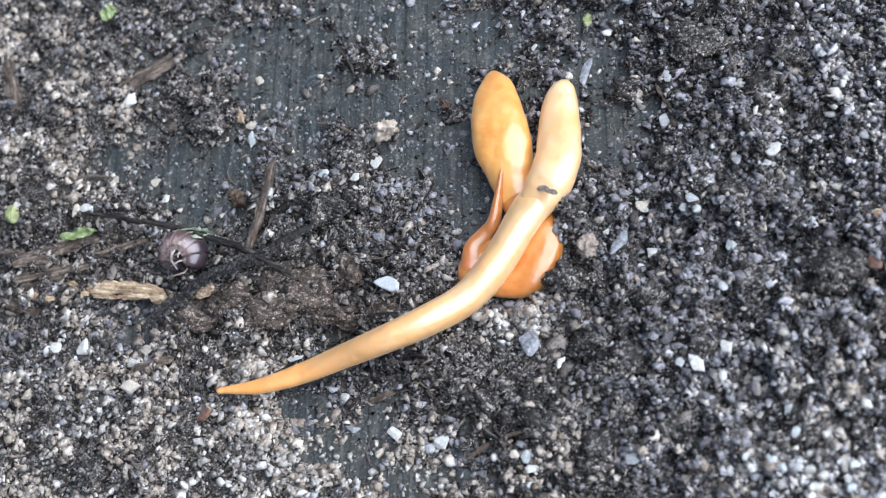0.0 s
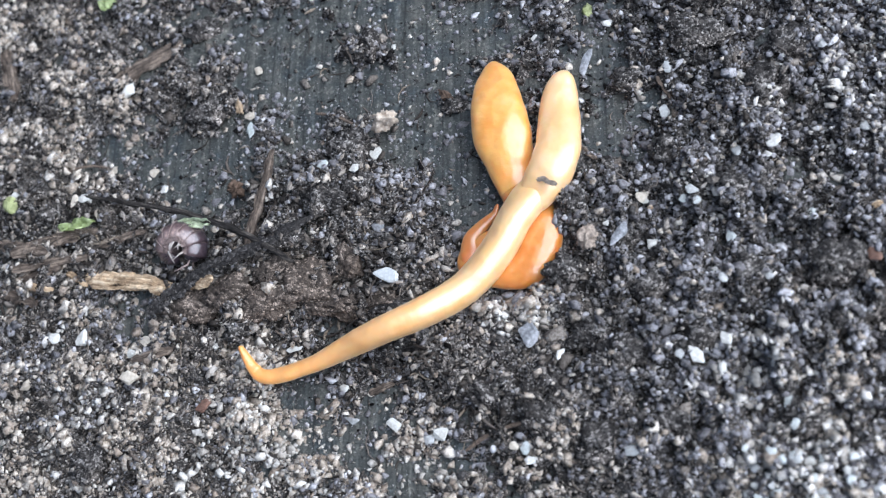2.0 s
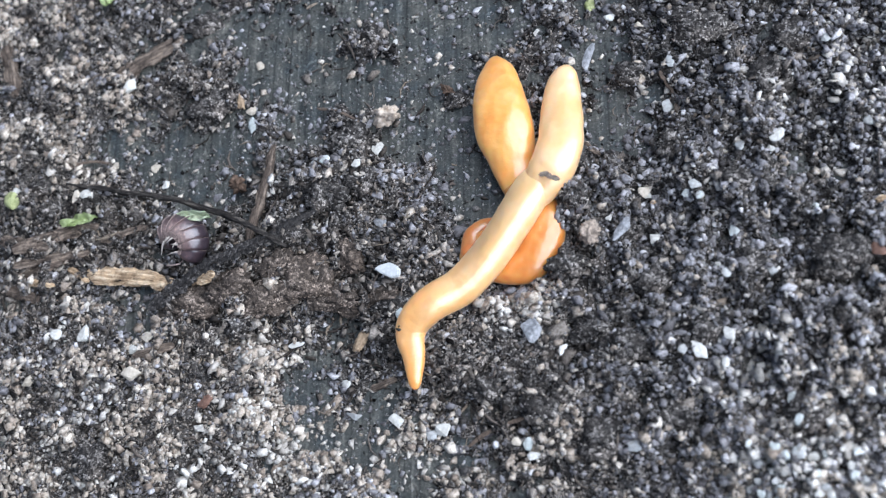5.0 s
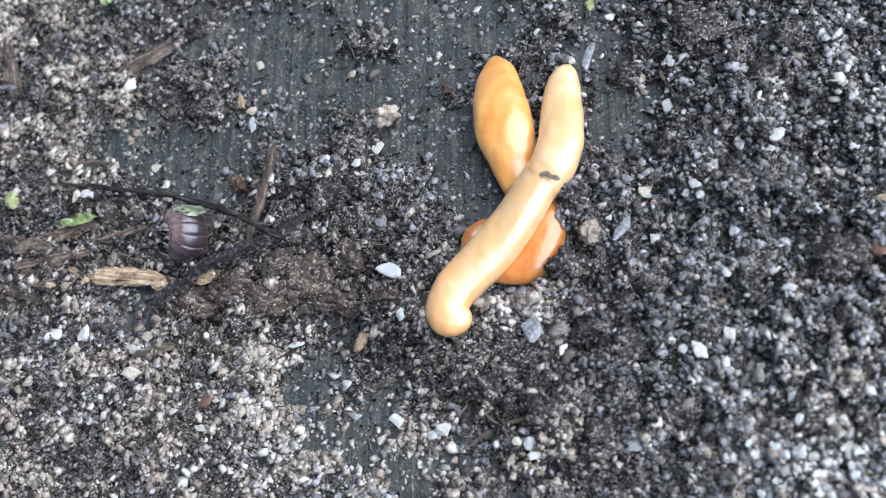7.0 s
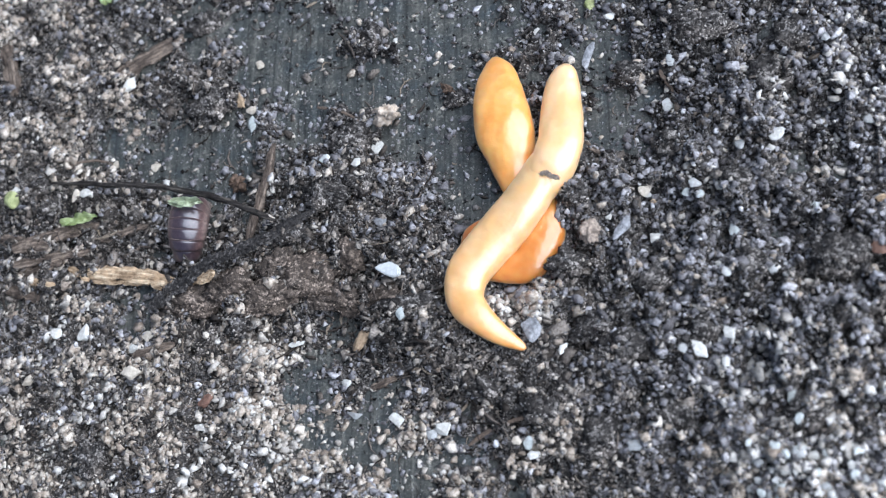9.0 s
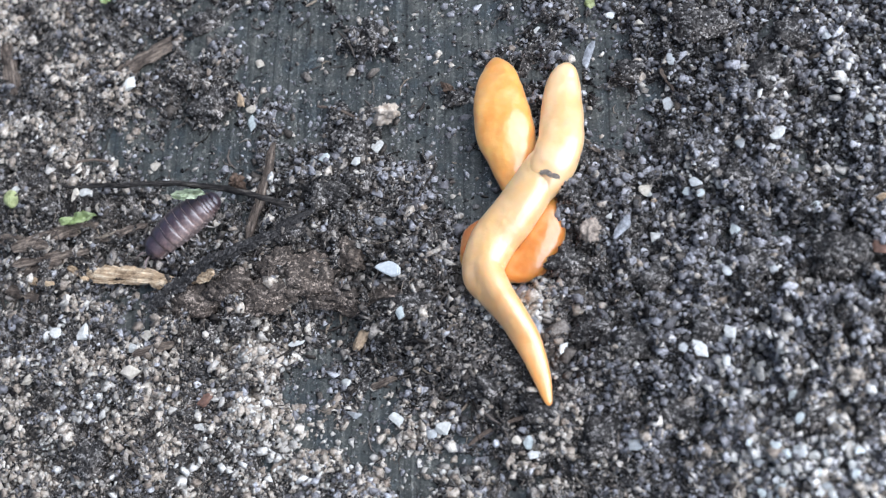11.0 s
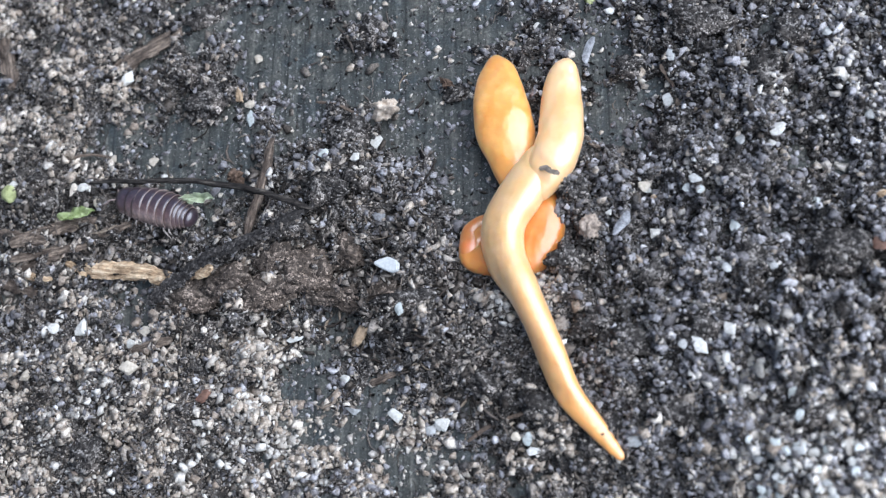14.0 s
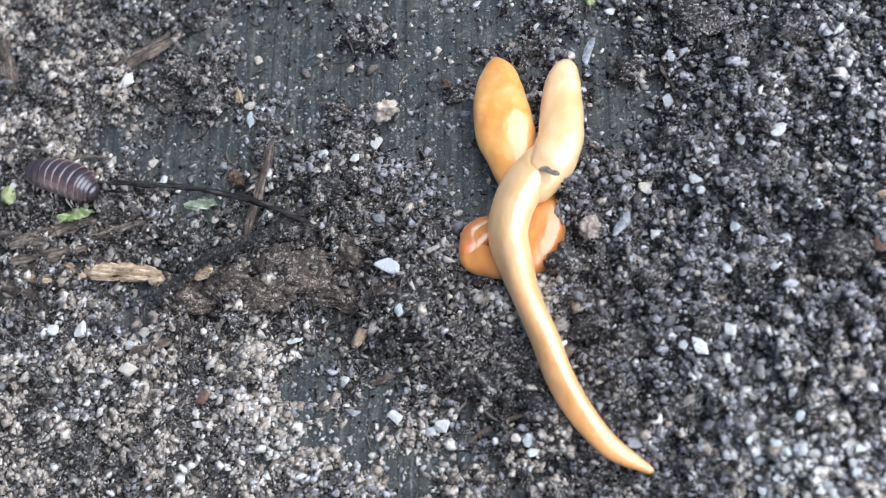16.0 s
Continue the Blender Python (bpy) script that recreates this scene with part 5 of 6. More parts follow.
bend(9.2, (14.11, 7.42, 4.55, 2.53), (12.39, 4.65, 4.43, 2.71), (10.39, 2.08, 4.22, 2.90), (8.19, -0.33, 3.99, 3.01), (5.98, -2.74, 3.84, 3.00), (4.16, -5.50, 3.88, 2.74), (4.23, -8.66, 4.11, 2.33), (6.25, -11.20, 4.77, 1.84), (8.73, -13.34, 4.32, 1.23), (11.39, -15.22, 3.87, 0.42))
bend(11.3, (13.92, 7.48, 4.48, 2.53), (11.86, 4.32, 4.32, 2.77), (9.55, 1.35, 4.06, 2.94), (7.18, -1.58, 3.85, 2.87), (6.27, -5.10, 3.97, 2.47), (8.31, -8.28, 4.60, 1.89), (10.51, -11.34, 4.79, 1.56), (12.16, -14.73, 4.22, 1.54), (13.32, -18.37, 3.90, 1.20), (14.25, -22.14, 4.00, 0.49))
bend(12, (14.00, 7.76, 4.50, 2.53), (11.76, 4.43, 4.32, 2.74), (9.30, 1.25, 4.09, 2.95), (7.30, -2.26, 4.05, 2.76), (7.96, -6.10, 4.32, 2.31), (10.24, -9.39, 4.78, 1.75), (12.12, -12.94, 4.53, 1.53), (13.66, -16.65, 4.21, 1.37), (15.56, -20.19, 4.00, 1.09), (18.27, -23.20, 3.40, 0.49))
bend(12.5, (13.94, 7.68, 4.46, 2.53), (11.60, 4.29, 4.29, 2.75), (9.21, 0.94, 4.08, 2.91), (7.57, -2.80, 4.14, 2.68), (8.72, -6.66, 4.49, 2.24), (10.95, -10.12, 4.83, 1.74), (12.72, -13.82, 4.66, 1.62), (14.70, -20.30, 4.31, 1.36), (16.62, -23.32, 3.95, 1.09), (18.97, -25.60, 3.70, 0.41))
bend(13, (13.88, 7.60, 4.42, 2.53), (11.44, 4.16, 4.25, 2.77), (9.11, 0.63, 4.08, 2.86), (7.85, -3.35, 4.23, 2.60), (9.49, -7.22, 4.66, 2.17), (11.66, -10.84, 4.88, 1.73), (13.32, -14.71, 4.78, 1.71), (14.92, -18.62, 4.42, 1.51), (16.90, -22.35, 3.90, 1.24), (19.55, -25.73, 3.70, 0.49))
bend(14, (13.85, 7.60, 4.42, 2.53), (11.13, 4.02, 4.22, 2.78), (8.77, 0.17, 4.02, 2.74), (9.05, -4.23, 4.38, 2.42), (11.03, -8.30, 4.86, 1.93), (12.82, -12.44, 4.93, 1.70), (14.35, -16.69, 4.73, 1.67), (15.97, -20.91, 4.14, 1.51), (18.64, -24.52, 3.50, 1.25), (21.38, -28.11, 3.15, 0.56))
bend(15, (13.68, 7.59, 4.38, 2.53), (10.73, 3.88, 4.16, 2.72), (8.93, -0.46, 3.88, 2.62), (9.93, -5.05, 4.19, 2.15), (11.43, -9.54, 4.51, 1.68), (13.10, -13.97, 4.66, 1.64), (14.80, -18.39, 4.53, 1.64), (16.61, -22.75, 3.96, 1.38), (19.78, -26.28, 3.52, 1.14), (23.10, -29.65, 3.26, 0.49))
bend(16, (13.86, 7.69, 4.50, 2.53), (10.69, 3.99, 4.23, 2.74), (9.25, -0.58, 3.92, 2.50), (10.30, -5.33, 4.21, 2.03), (11.81, -9.95, 4.91, 1.60), (13.58, -14.47, 4.85, 1.67), (15.15, -19.10, 4.54, 1.61), (17.43, -23.32, 4.04, 1.51), (20.54, -27.11, 3.53, 1.31), (24.51, -29.64, 3.25, 0.42))
# the orange worm's thin head
curl(0, (4.34, -1.30, 1.60, 1.40), (4.60, 0.85, 1.70, 1.12), (6.12, 2.44, 2.02, 0.91), (7.33, 3.60, 2.54, 0.77), (8.11, 6.22, 3.26, 0.56), (8.88, 9.65, 4.20, 0.21))
curl(0.8, (4.26, -1.31, 1.60, 1.40), (4.52, 0.84, 1.70, 1.12), (6.04, 2.42, 2.02, 0.91), (7.39, 3.42, 2.54, 0.77), (8.58, 5.24, 3.26, 0.56), (9.40, 7.08, 4.20, 0.28))
curl(1.5, (4.21, -1.41, 1.60, 1.40), (4.39, 0.75, 1.70, 1.12), (5.63, 2.14, 2.02, 0.91), (6.62, 3.18, 2.54, 0.70), (7.39, 4.45, 3.26, 0.49), (7.91, 5.81, 4.20, 0.21))
curl(2.2, (4.31, -1.48, 1.60, 1.40), (4.33, 0.72, 1.61, 1.12), (5.34, 2.09, 1.63, 0.91), (6.50, 2.93, 1.67, 0.70), (7.52, 3.54, 1.73, 0.49), (7.97, 4.36, 1.80, 0.28))
curl(4.2, (4.15, -1.33, 1.60, 1.40), (4.17, 0.72, 1.61, 1.12), (5.33, 1.92, 1.63, 0.91), (6.63, 2.37, 1.67, 0.70), (7.78, 2.38, 1.73, 0.49), (8.50, 2.57, 1.80, 0.28))
curl(16, (3.99, -1.57, 1.60, 1.40), (4.00, 0.40, 1.61, 1.12), (5.15, 1.52, 1.63, 0.91), (6.57, 1.95, 1.67, 0.70), (7.71, 1.96, 1.73, 0.49), (8.29, 2.02, 1.80, 0.28))

pale_worm = tagged(new("flatworm"), "pale orange-yellow glossy flatworm stretching its head over soil", "flatworm")
orange_worm = tagged(new("flatworm"), "deep orange slimy flatworm coiled beneath a paler one", "flatworm")
part("rear_body", body_mesh(PALE_REAR, 0.7), PALE_SKIN, pale_worm).color = (1.0, 1.1, 1.6, 1)
orange_rear = part("rear_body", body_mesh(ORANGE_REAR, n=90), ORANGE_SKIN, orange_worm)
orange_coil = part("coil", body_mesh(ORANGE_COIL, n=90), ORANGE_SKIN, orange_worm, "reddish-orange wet coil")
orange_coil.color = (0.78, 0.62, 0.48, 1)


def bead(half_long, half_wide, half_high):
    bm = bmesh.new()
    bmesh.ops.create_uvsphere(bm, u_segments=28, v_segments=18, radius=1.0, matrix=Matrix.Rotation(radians(90), 4, "Y"))
    for v in bm.verts:
        out = math.hypot(v.co.y, v.co.z)
        k = flat_back(v.co.y / out, v.co.z / out) if out > 1e-4 else 1.0
        v.co = Vector((v.co.x * half_long, v.co.y * k * half_wide, v.co.z * k * half_high)) * MM
    return bm


SQUEEZE = 0.70          # a body ring's height over its width
RINGS = 130


def ring_sizes():
    """The rings' half-widths from neck to tip: wide enough for the contracted body, narrow enough for the stretched one."""
    u = np.linspace(0, 1, RINGS)
    return np.interp(u, [0, 0.03, 0.07, 0.17, 0.25, 0.44, 0.6, 0.72, 0.84, 1.0], [1.2, 1.95, 2.45, 2.95, 2.98, 2.7, 2.15, 1.55, 0.98, 0.42])


RING_WIDTHS = ring_sizes()
body_rings = [part("body_ring", bead(min(1.35, 0.7 + 0.06 * k) * w, w, w * SQUEEZE), PALE_SKIN, pale_worm) for k, w in enumerate(RING_WIDTHS)]
for k, ob in enumerate(body_rings):
    ripe = min(k / 112, 1) ** 1.5
    ob.color = (1, 1.1 - 0.36 * ripe, 1.6 - 1.1 * ripe, 1)      # the body's colour deepens towards its tip
HEAD_RINGS = 64
HEAD_WIDTHS = np.interp(np.linspace(0, 1, HEAD_RINGS), [0, 0.2, 0.4, 0.6, 0.8, 1.0], [1.4, 1.12, 0.9, 0.75, 0.53, 0.24])
head_rings = [part("head_ring", bead(1.4 * w, w, w * 0.8), ORANGE_SKIN, orange_worm) for w in HEAD_WIDTHS]
for ob in head_rings:
    ob.color = (0.76, 0.5, 0.45, 1)


def at_time(keys, t):
    """Stations between the known times, eased so that the speed stays even."""
    ts = sorted(keys)
    i = int(np.clip(np.searchsorted(ts, t, side="right") - 1, 0, len(ts) - 2))
    a, b = max(i - 1, 0), min(i + 2, len(ts) - 1)
    h = ts[i + 1] - ts[i]
    s = (t - ts[i]) / h
    m1 = (keys[ts[i + 1]] - keys[ts[a]]) / (ts[i + 1] - ts[a]) * h
    m2 = (keys[ts[b]] - keys[ts[i]]) / (ts[b] - ts[i]) * h
    p, q = keys[ts[i]], keys[ts[i + 1]]
    return (2 * s**3 - 3 * s * s + 1) * p + (s**3 - 2 * s * s + s) * m1 + (3 * s * s - 2 * s**3) * q + (s**3 - s * s) * m2


def ring_poses(stations, widths, squeeze, slide=True):
    """Where each ring sits: rings slide along the body to where it is as wide as they are, and roll to fit the rest."""
    n = 240
    rows = spline(stations, n)
    rows[:, 3] = np.maximum(rows[:, 3], 0.2)
    arc = np.r_[0, np.cumsum(np.linalg.norm(np.diff(rows[:, :3], axis=0), axis=1))]
    falling = np.maximum.accumulate(rows[::-1, 3])[::-1]
    poses = []
    places = np.linspace(0, arc[-1] - 0.6 * widths[-1], len(widths))
    if slide:
        end = arc[-1]
        peak, widest = int(np.argmax(widths)), arc[np.argmax(rows[:, 3])]
        low, high = np.zeros(len(widths)), np.full(len(widths), end)
        for k, w in enumerate(widths):
            if k < peak:
                grown = np.nonzero(np.maximum.accumulate(rows[:, 3]) >= 1.03 * w)[0]
                high[k] = arc[grown[0]] if len(grown) and grown[0] > 0 else max(widest, 0.3 * end)
                continue
            narrow = np.nonzero(falling <= 1.08 * w)[0]
            wide = np.nonzero(falling >= w * squeeze)[0]
            low[k] = min(arc[narrow[0]] if len(narrow) and falling[0] > 1.08 * w else 0.0, end - 0.7 * w)
            high[k] = max(min(arc[wide[-1]] if len(wide) else 0.0, end - 0.7 * w), low[k])
        high[0] = 0.0
        places = np.clip(places, low, high)
        for step in range(500):
            for odd in (1, 2):
                mid = slice(odd, len(widths) - 1, 2)
                mean = 0.5 * (places[odd - 1:-2:2] + places[odd + 1::2])
                places[mid] = np.clip(places[mid] + 1.8 * (mean - places[mid]), low[mid], high[mid])
        places = np.maximum.accumulate(places)
    at = np.clip(np.searchsorted(arc, places), 1, n - 2)
    share = np.clip((rows[at, 3] / widths) ** 2, squeeze**2, 1.0)
    rolls = np.arccos(np.sqrt((share - squeeze**2) / (1 - squeeze**2)))
    k = np.arange(len(widths))
    near_by = np.exp(-0.5 * ((k[:, None] - k[None, :]) / (5.0 if slide else 2.0)) ** 2)
    rolls = near_by @ rolls / near_by.sum(1)
    for i, roll in zip(at, rolls):
        x, y, z, _ = rows[i]
        d = Vector(rows[min(i + 4, n - 1)][:3] - rows[max(i - 4, 0)][:3]).normalized()
        side = Vector((0, 0, 1)).cross(d).normalized()
        up = d.cross(side)
        m = Matrix((d, side, up)).transposed().to_4x4() @ Matrix.Rotation(float(roll), 4, "X")
        m.translation = Vector((x, y, z)) * MM
        poses.append(m)
    return poses


# ---- debris on the worm ----
debris = stick("debris_flake", 12.4, 6.9, 16.1, 4.3, 0.72, DEBRIS, "brown soil flake stuck on a flatworm's neck", "debris", flat=0.45, bow=0.2, seed=33, rough=0.55)
debris.matrix_basis = Matrix.Translation((0, 0, 6.75 * MM - debris.matrix_basis.translation.z)) @ debris.matrix_basis @ pose(0, 0, 0, 0, 11, 0)


# ---- woodlouse ----
woodlouse = tagged(new("woodlouse"), "dark purplish-brown woodlouse with pale segment edges on soil", "woodlouse")
# name, length, half-width and height of each plate, head first (millimetres)
PLATES = [("head", 0.9, 1.15, 1.2), ("plate", 1.5, 1.85, 1.85), ("plate", 1.2, 2.2, 2.1), ("plate", 1.2, 2.4, 2.2),
          ("plate", 1.2, 2.5, 2.25), ("plate", 1.2, 2.5, 2.25), ("plate", 1.15, 2.42, 2.2), ("plate", 1.05, 2.28, 2.08),
          ("tail_plate", 0.5, 2.08, 1.85), ("tail_plate", 0.5, 1.85, 1.62), ("tail_plate", 0.5, 1.6, 1.4), ("tail_shield", 0.8, 1.42, 1.22)]
LOUSE_LENGTH = sum(p[1] for p in PLATES)


def arch(front, back, thick, x0, x1, reach=105, drop=0.0):
    """A bent plate: an arch of half-width and height front=(w, h) at x0 and back=(w, h) at x1."""
    bm = bmesh.new()
    rows, cols = 5, 22
    layers = []
    for inset in (0.0, thick):
        grid = []
        for i in range(rows):
            u = i / (rows - 1)
            w, h = front[0] + (back[0] - front[0]) * u - inset, front[1] + (back[1] - front[1]) * u - inset
            bulge = 0.06 * math.sin(math.pi * u)
            line = []
            for k in range(cols):
                a = radians(-reach + 2 * reach * k / (cols - 1))
                sweep = -0.25 * (abs(a) / radians(reach)) ** 3
                line.append(bm.verts.new(Vector((x0 + (x1 - x0) * u + sweep, (w + bulge) * math.sin(a), (h + bulge) * math.cos(a) - 1.0 + drop)) * MM))
            grid.append(line)
        layers.append(grid)
    for layer in layers:
        for a, b in zip(layer, layer[1:]):
            for k in range(cols - 1):
                bm.faces.new((a[k], a[k + 1], b[k + 1], b[k]))
    o, n = layers
    for i in range(rows - 1):
        for k in (0, cols - 1):
            bm.faces.new((o[i][k], o[i + 1][k], n[i + 1][k], n[i][k]))
    for i in (0, rows - 1):
        for k in range(cols - 1):
            bm.faces.new((o[i][k], o[i][k + 1], n[i][k + 1], n[i][k]))
    bmesh.ops.recalc_face_normals(bm, faces=list(bm.faces))
    return bm


def dome(x0, x1, w, h):
    bm = bmesh.new()
    bmesh.ops.create_uvsphere(bm, u_segments=20, v_segments=12, radius=1.0)
    for v in bm.verts:
        v.co = Vector(((x0 + x1) / 2 + v.co.x * abs(x1 - x0) / 2, v.co.y * w, max(v.co.z, -0.4) * h - 1.0)) * MM
    return bm


def louse_plates():
    made = []
    for i, (name, long, wide, high) in enumerate(PLATES):
        front = PLATES[max(i - 1, 0)]
        if name == "head":
            plate = part(name, dome(0.75, -0.7, wide, high), SHELL, woodlouse)
            for side in (-1, 1):
                pts = [(0.5, side * 0.5, -0.6), (1.2, side * 0.9, -0.4), (1.9, side * 1.5, -0.7), (2.7, side * 1.7, -1.2)]
                part("antenna", rod_mesh(pts, [0.13, 0.12, 0.09, 0.04], 8), SHELL_RIM, plate)
                part("eye", eye_mesh(side), TWIG, plate)
        elif name == "tail_shield":
            plate = part(name, dome(0.9, -0.7, wide, high), SHELL, woodlouse)
        else:
            f, b = (0.97, 1.03) if name == "plate" else (1.07, 0.97)
            plate = part(name, arch((wide * f, high * f), (wide * b, high * b), 0.12, long * 0.72, -long * 0.6), SHELL, woodlouse)
            part("rim", arch((wide * b + 0.012, high * b + 0.012), (wide * b + 0.02, high * b + 0.02), 0.1, -long * 0.585, -long * 0.625), SHELL_RIM, plate, "pale translucent plate edge")
            part("side_skirt", skirt(wide, high, long), SHELL_RIM, plate)
            part("belly", dome(long * 0.6, -long * 0.6, wide * 0.8, high * 0.6), BELLY, plate)
            if name == "plate":
                for side in (-1, 1):
                    lean = (3.5 - i) * 0.3 + 0.5 * math.sin(i * 2.7 + side)
                    foot = 2.55 + 0.3 * math.sin(i * 4.1 + 2 * side)
                    pts = [(0, side * wide * 0.5, -1.0), (0.25 * lean, side * wide * 0.85, -1.25), (0.6 * lean, side * wide * 1.08, -1.9), (1.3 * lean, side * wide * 1.12, -foot)]
                    part("leg", rod_mesh(pts, [0.2, 0.17, 0.12, 0.04], 8), LIMB, plate)
        made.append(plate)
    return made


def eye_mesh(side):
    bm = bmesh.new()
    bmesh.ops.create_uvsphere(bm, u_segments=10, v_segments=6, radius=0.18 * MM, matrix=Matrix.Translation(Vector((0.25, side * 0.95, -0.35)) * MM))
    return bm


def skirt(wide, high, long):
    """The paler lower corners of a plate, on both sides."""
    bm = bmesh.new()
    for side in (-1, 1):
        grid = []
        for i in range(4):
            x = long * (0.62 - 1.16 * i / 3)
            line = []
            for k in range(4):
                a = radians(88 + 17 * k / 3) * side
                line.append(bm.verts.new(Vector((x - 0.18 - 0.05 * k, wide * 1.05 * math.sin(a), high * 1.05 * math.cos(a) - 1.0)) * MM))
            grid.append(line)
        for a, b in zip(grid, grid[1:]):
            for k in range(3):
                bm.faces.new((a[k], a[k + 1], b[k + 1], b[k]))
    bmesh.ops.solidify(bm, geom=list(bm.faces), thickness=0.06 * MM)
    bmesh.ops.recalc_face_normals(bm, faces=list(bm.faces))
    return bm


louse_parts = louse_plates()


def louse_shape(turn):
    """Poses of the plates when the body is rolled through turn degrees in all."""
    total = radians(max(turn, 0.5))
    bend_rate = total / LOUSE_LENGTH
    middle = (math.sin(total / 2) / (total / 2) - 1) / bend_rate
    s, poses = LOUSE_LENGTH / 2, []
    for name, long, wide, high in PLATES:
        c = s - long / 2
        s -= long
        a = bend_rate * c
        m = Matrix.Rotation(a, 4, "Y")
        m.translation = Vector((math.sin(a) / bend_rate, 0, (math.cos(a) - 1) / bend_rate - middle)) * MM
        poses.append(m)
    return poses


def facing(x, y, z, forward, back):
    """The woodlouse's pose: its middle, the way it faces and the way its back faces."""
    f = Vector(forward).normalized()
    s = Vector(back).cross(f).normalized()
    m = Matrix((f, s, f.cross(s))).transposed().to_4x4()
    m.translation = Vector((x, y, z)) * MM
    return m


# ---- loose pieces that get pushed about ----
def long_twig():
    pts, rad = [], []
    for i in range(40):
        u = i / 39
        pts.append(((u - 0.5) * 36, 1.9 * math.sin(math.pi * u ** 1.3) - 0.7 - 1.1 * u + 0.25 * noise.noise(Vector((u * 9, 2, 0))), 0.35 * math.sin(u * 3.1)))
        rad.append(0.68 * (0.25 + 0.3 * math.sin(min(u * 1.4, 1) * math.pi * 0.6)) * (1 if 0.03 < u < 0.95 else 0.6))
    return tagged(to_object("long_twig", rod_mesh(pts, rad, 10, 1.0, 0.55, 4), TWIG), "long thin black twig lying over the soil", "twig")


long_twig_ob = long_twig()
pushed_scrap = scrap("leaf_scrap", 0, 0, 4.6, 1.3, 0, PALE_LEAF, "pale green leaf scrap beside a woodlouse", 0.9, seed=5)


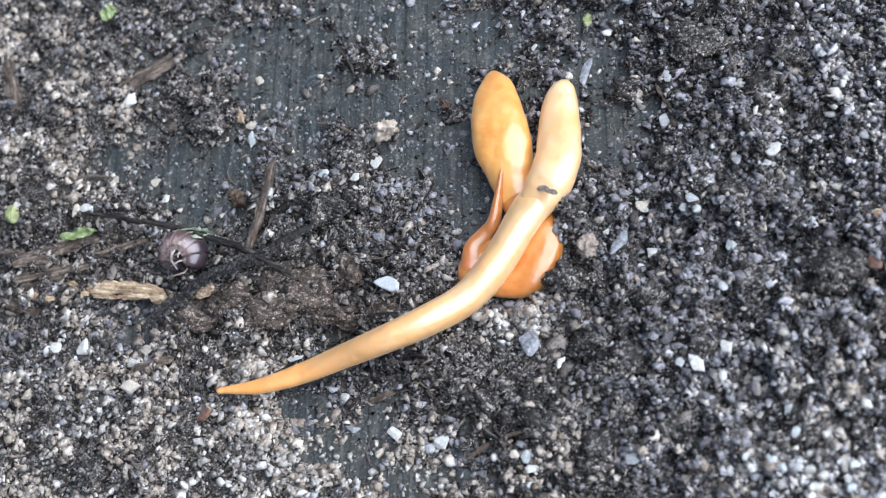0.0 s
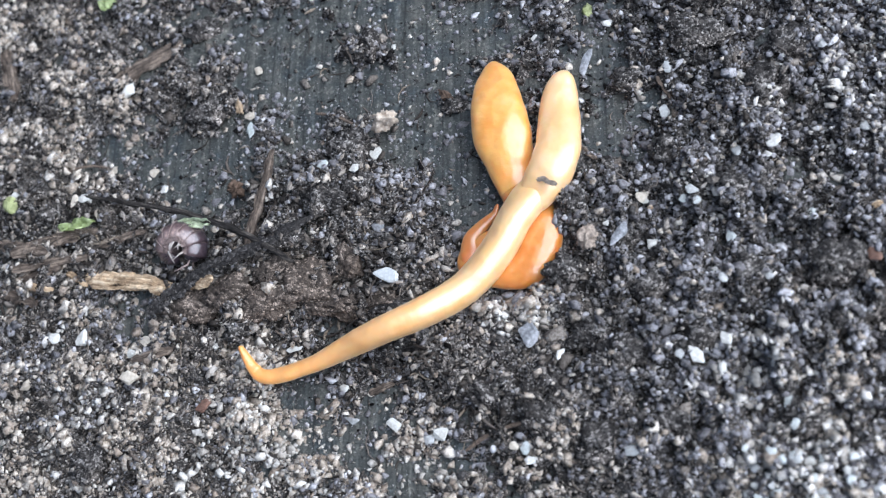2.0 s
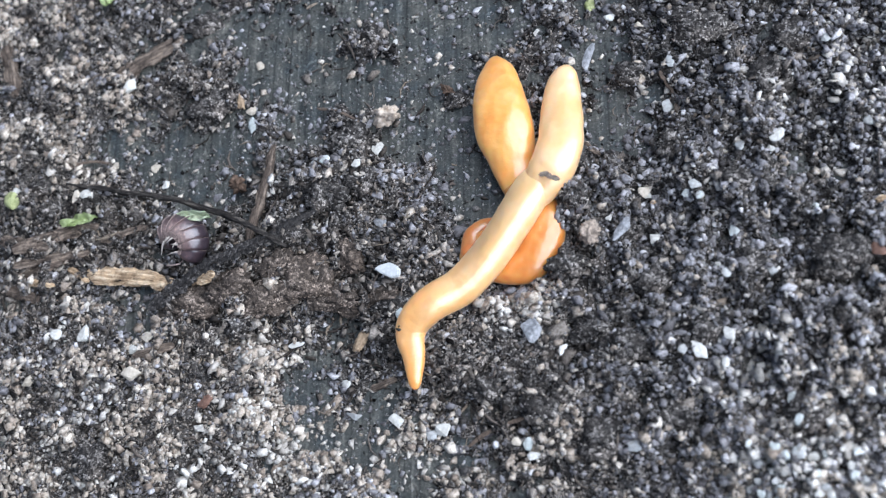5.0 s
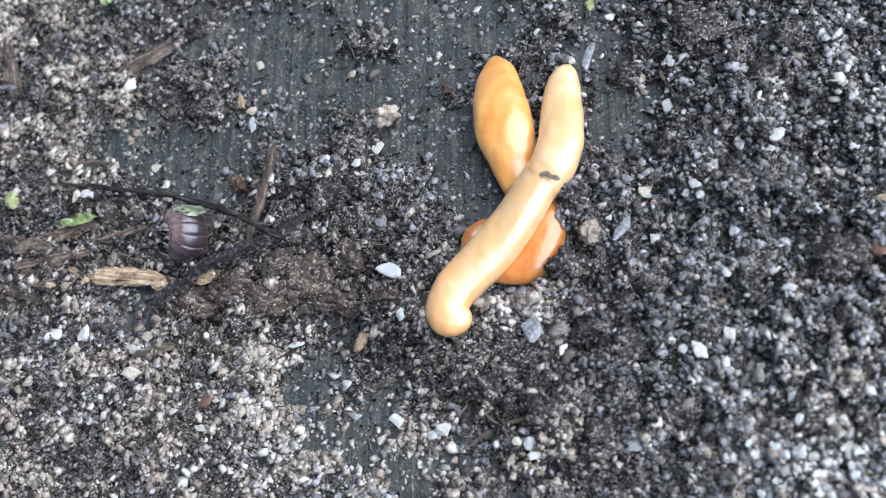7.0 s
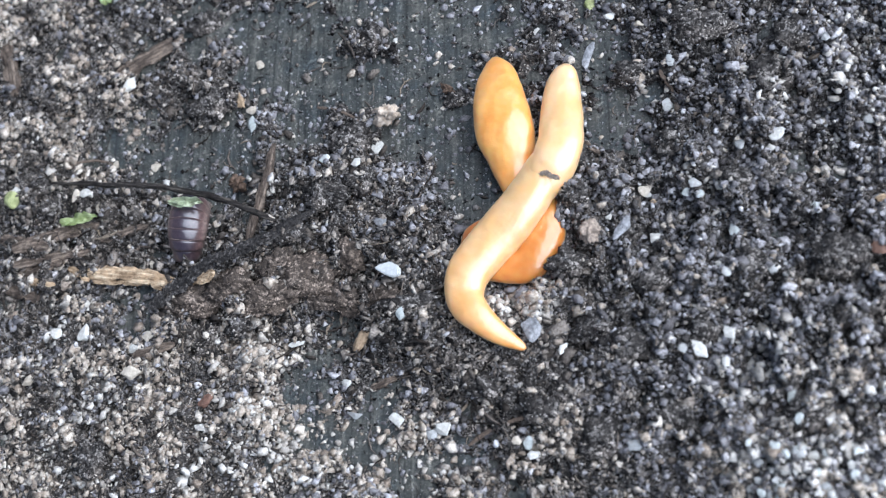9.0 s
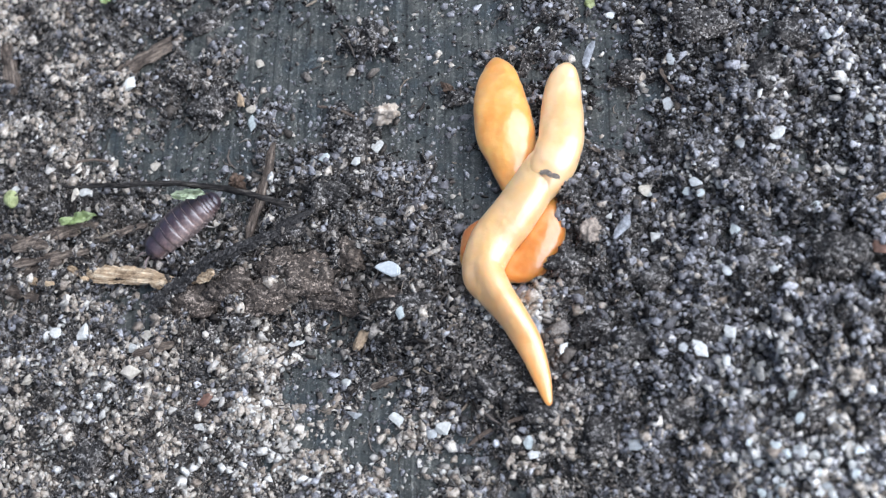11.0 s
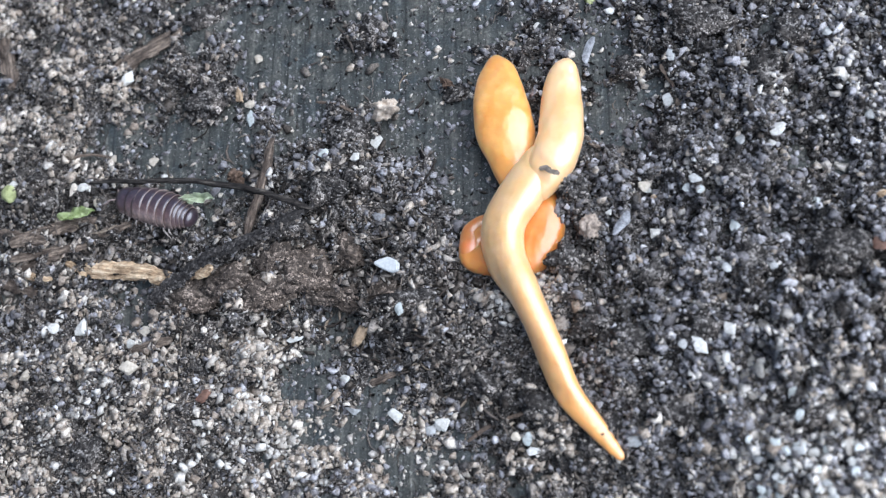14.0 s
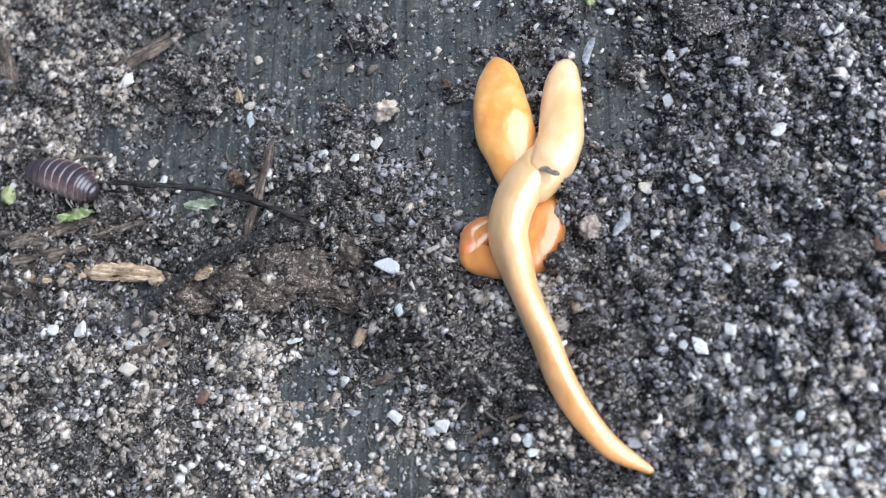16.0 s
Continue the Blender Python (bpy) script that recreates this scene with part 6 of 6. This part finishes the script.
# ---- what moves ----
def motions():
    times = sorted(set(BENDS) | {0.4, 1.15, 1.85, 2.6, 3.25, 3.85, 4.7, 5.2, 5.75, 6.65, 7.5, 8.4, 8.8, 9.7, 10.2, 10.75, 11.65, 12.25, 12.75, 13.5, 14.5, 15.5})
    shapes_by_time = [(t, ring_poses(at_time(BENDS, t), RING_WIDTHS, SQUEEZE)) for t in times]
    for k, ob in enumerate(body_rings):
        walk(ob, [(t, m[k]) for t, m in shapes_by_time])
    times = [0.0, 0.4, 0.8, 1.15, 1.5, 1.85, 2.2, 3.0, 4.2, 10.0, 16.0]
    shapes_by_time = [(t, ring_poses(at_time(CURLS, t), HEAD_WIDTHS, 0.8, False)) for t in times]
    for k, ob in enumerate(head_rings):
        walk(ob, [(t, m[k]) for t, m in shapes_by_time])
    walk(orange_rear, [(t, pose(*near(0.12 * d, -d, 0))) for t, d in ((0.0, 0.0), (3.5, 0.0), (7.0, 0.05), (9.2, 0.3), (12.5, 0.7), (16.0, 1.0))])
    walk(woodlouse, [
        (0.0, facing(-33.58, 3.26, 3.6, (1, 0.05, 0), (0, 1, 0.25))),
        (1.5, facing(-33.55, 3.29, 3.6, (1, 0.1, 0), (0, 1, 0.25))),
        (3.0, facing(-33.81, 3.01, 3.6, (1, 0.0, 0), (0, 1, 0.3))),
        (4.2, facing(-33.48, 3.14, 3.6, (1, -0.2, 0), (0.2, 0.9, 0.45))),
        (5.2, facing(-33.51, 3.77, 3.6, (0.75, -0.65, 0), (0.6, 0.7, 0.4))),
        (6.3, facing(-33.46, 4.23, 3.6, (0.3, -0.95, 0), (0.9, 0.25, 0.4))),
        (7.5, facing(-33.24, 4.28, 3.6, (0.1, -1, 0), (0.75, 0.1, 0.65))),
        (8.2, facing(-33.13, 4.59, 3.5, (0.03, -1, 0), (0.68, 0.0, 0.73))),
        (9.2, facing(-33.33, 5.45, 3.3, (-0.1, -1, 0), (0.15, 0.0, 1))),
        (10.2, facing(-33.98, 5.67, 3.2, (-0.5, -0.85, 0), (0.1, 0.25, 0.95))),
        (11.3, facing(-34.98, 6.23, 3.1, (-0.9, -0.55, 0), (0, 0.5, 0.9))),
        (12.0, facing(-35.81, 7.51, 3.5, (-1, -0.22, 0), (0, 0.5, 0.9))),
        (12.5, facing(-36.52, 7.70, 3.5, (-1, 0.22, 0), (0, 0.5, 0.9))),
        (13.0, facing(-36.67, 8.16, 3.5, (-1, 0.47, 0), (0, 0.5, 0.9))),
        (14.0, facing(-37.72, 7.97, 3.6, (-1, 0.36, 0), (0, 0.5, 0.9))),
        (14.5, facing(-41.49, 9.56, 3.9, (-1, 0.5, 0), (0, 0.5, 0.9))),
        (15.0, facing(-44.89, 10.86, 4.2, (-1, 0.36, 0), (0, 0.5, 0.9))),
        (16.0, facing(-51.3, 13.3, 4.6, (-1, 0.42, 0), (0, 0.5, 0.9)))])
    rolled = [(0.0, 300), (1.5, 285), (3.0, 268), (4.2, 265), (5.2, 252), (6.3, 240), (7.5, 222), (8.2, 208), (9.2, 112), (10.2, 45), (11.3, 12),
              (12.0, 10), (13.0, 14), (14.0, 14), (15.0, 12), (16.0, 45)]
    shapes_by_time = [(t, louse_shape(a)) for t, a in rolled]
    for k, ob in enumerate(louse_parts):
        walk(ob, [(t, m[k]) for t, m in shapes_by_time])
    walk(long_twig_ob, [
        (0.0, lying(-15.95, -1.05, -21.0)),
        (1.0, lying(-16.16, -0.41, -21.0)),
        (4.0, lying(-17.12, 1.12, -20.4)),
        (6.5, lying(-18.33, 2.61, -18.8)),
        (7.0, lying(-18.44, 2.90, -18.3)),
        (9.0, lying(-19.50, 5.28, -14.6)),
        (11.3, lying(-16.34, 6.61, -10.5)),
        (12.0, lying(-15.41, 6.99, -10.0)),
        (13.0, lying(-14.81, 6.53, -10.5)),
        (14.0, lying(-14.35, 5.54, -12.0)),
        (15.0, lying(-13.77, 3.28, -15.5)),
        (16.0, lying(-13.58, 3.22, -16.2))])
    walk(pushed_scrap, [
        (0.0, pose(*near(-31.27, 5.34, 5.0), 10, 0, -8)), (1.5, pose(*near(-31.16, 5.43, 5.0), 10, 0, -8)),
        (3.5, pose(*near(-31.32, 5.57, 5.2), 10, 0, -8)), (6.5, pose(*near(-31.69, 6.11, 5.6), 15, 0, -8)),
        (9.2, pose(*near(-32.34, 7.42, 6.2), 15, 0, -5)), (11.3, pose(*near(-32.26, 8.55, 5.4), 10, 0, 0)),
        (12.5, pose(*near(-31.87, 8.71, 5.2), 10, 0, 5)), (14.5, pose(*near(-31.83, 7.74, 3.0), 5, 0, -3)),
        (16.0, pose(*near(-31.57, 7.59, 2.6), 5, 0, -3))])


def lying(x, y, turn):
    """The long twig's pose from its thick end, which rests a little higher."""
    c, s = math.cos(radians(turn)), math.sin(radians(turn))
    return pose(*near(x - 18 * c, y - 18 * s, 4.5), 0, -4, turn)


def near(x, y, z):
    """Millimetres to metres."""
    return x * MM, y * MM, z * MM


motions()
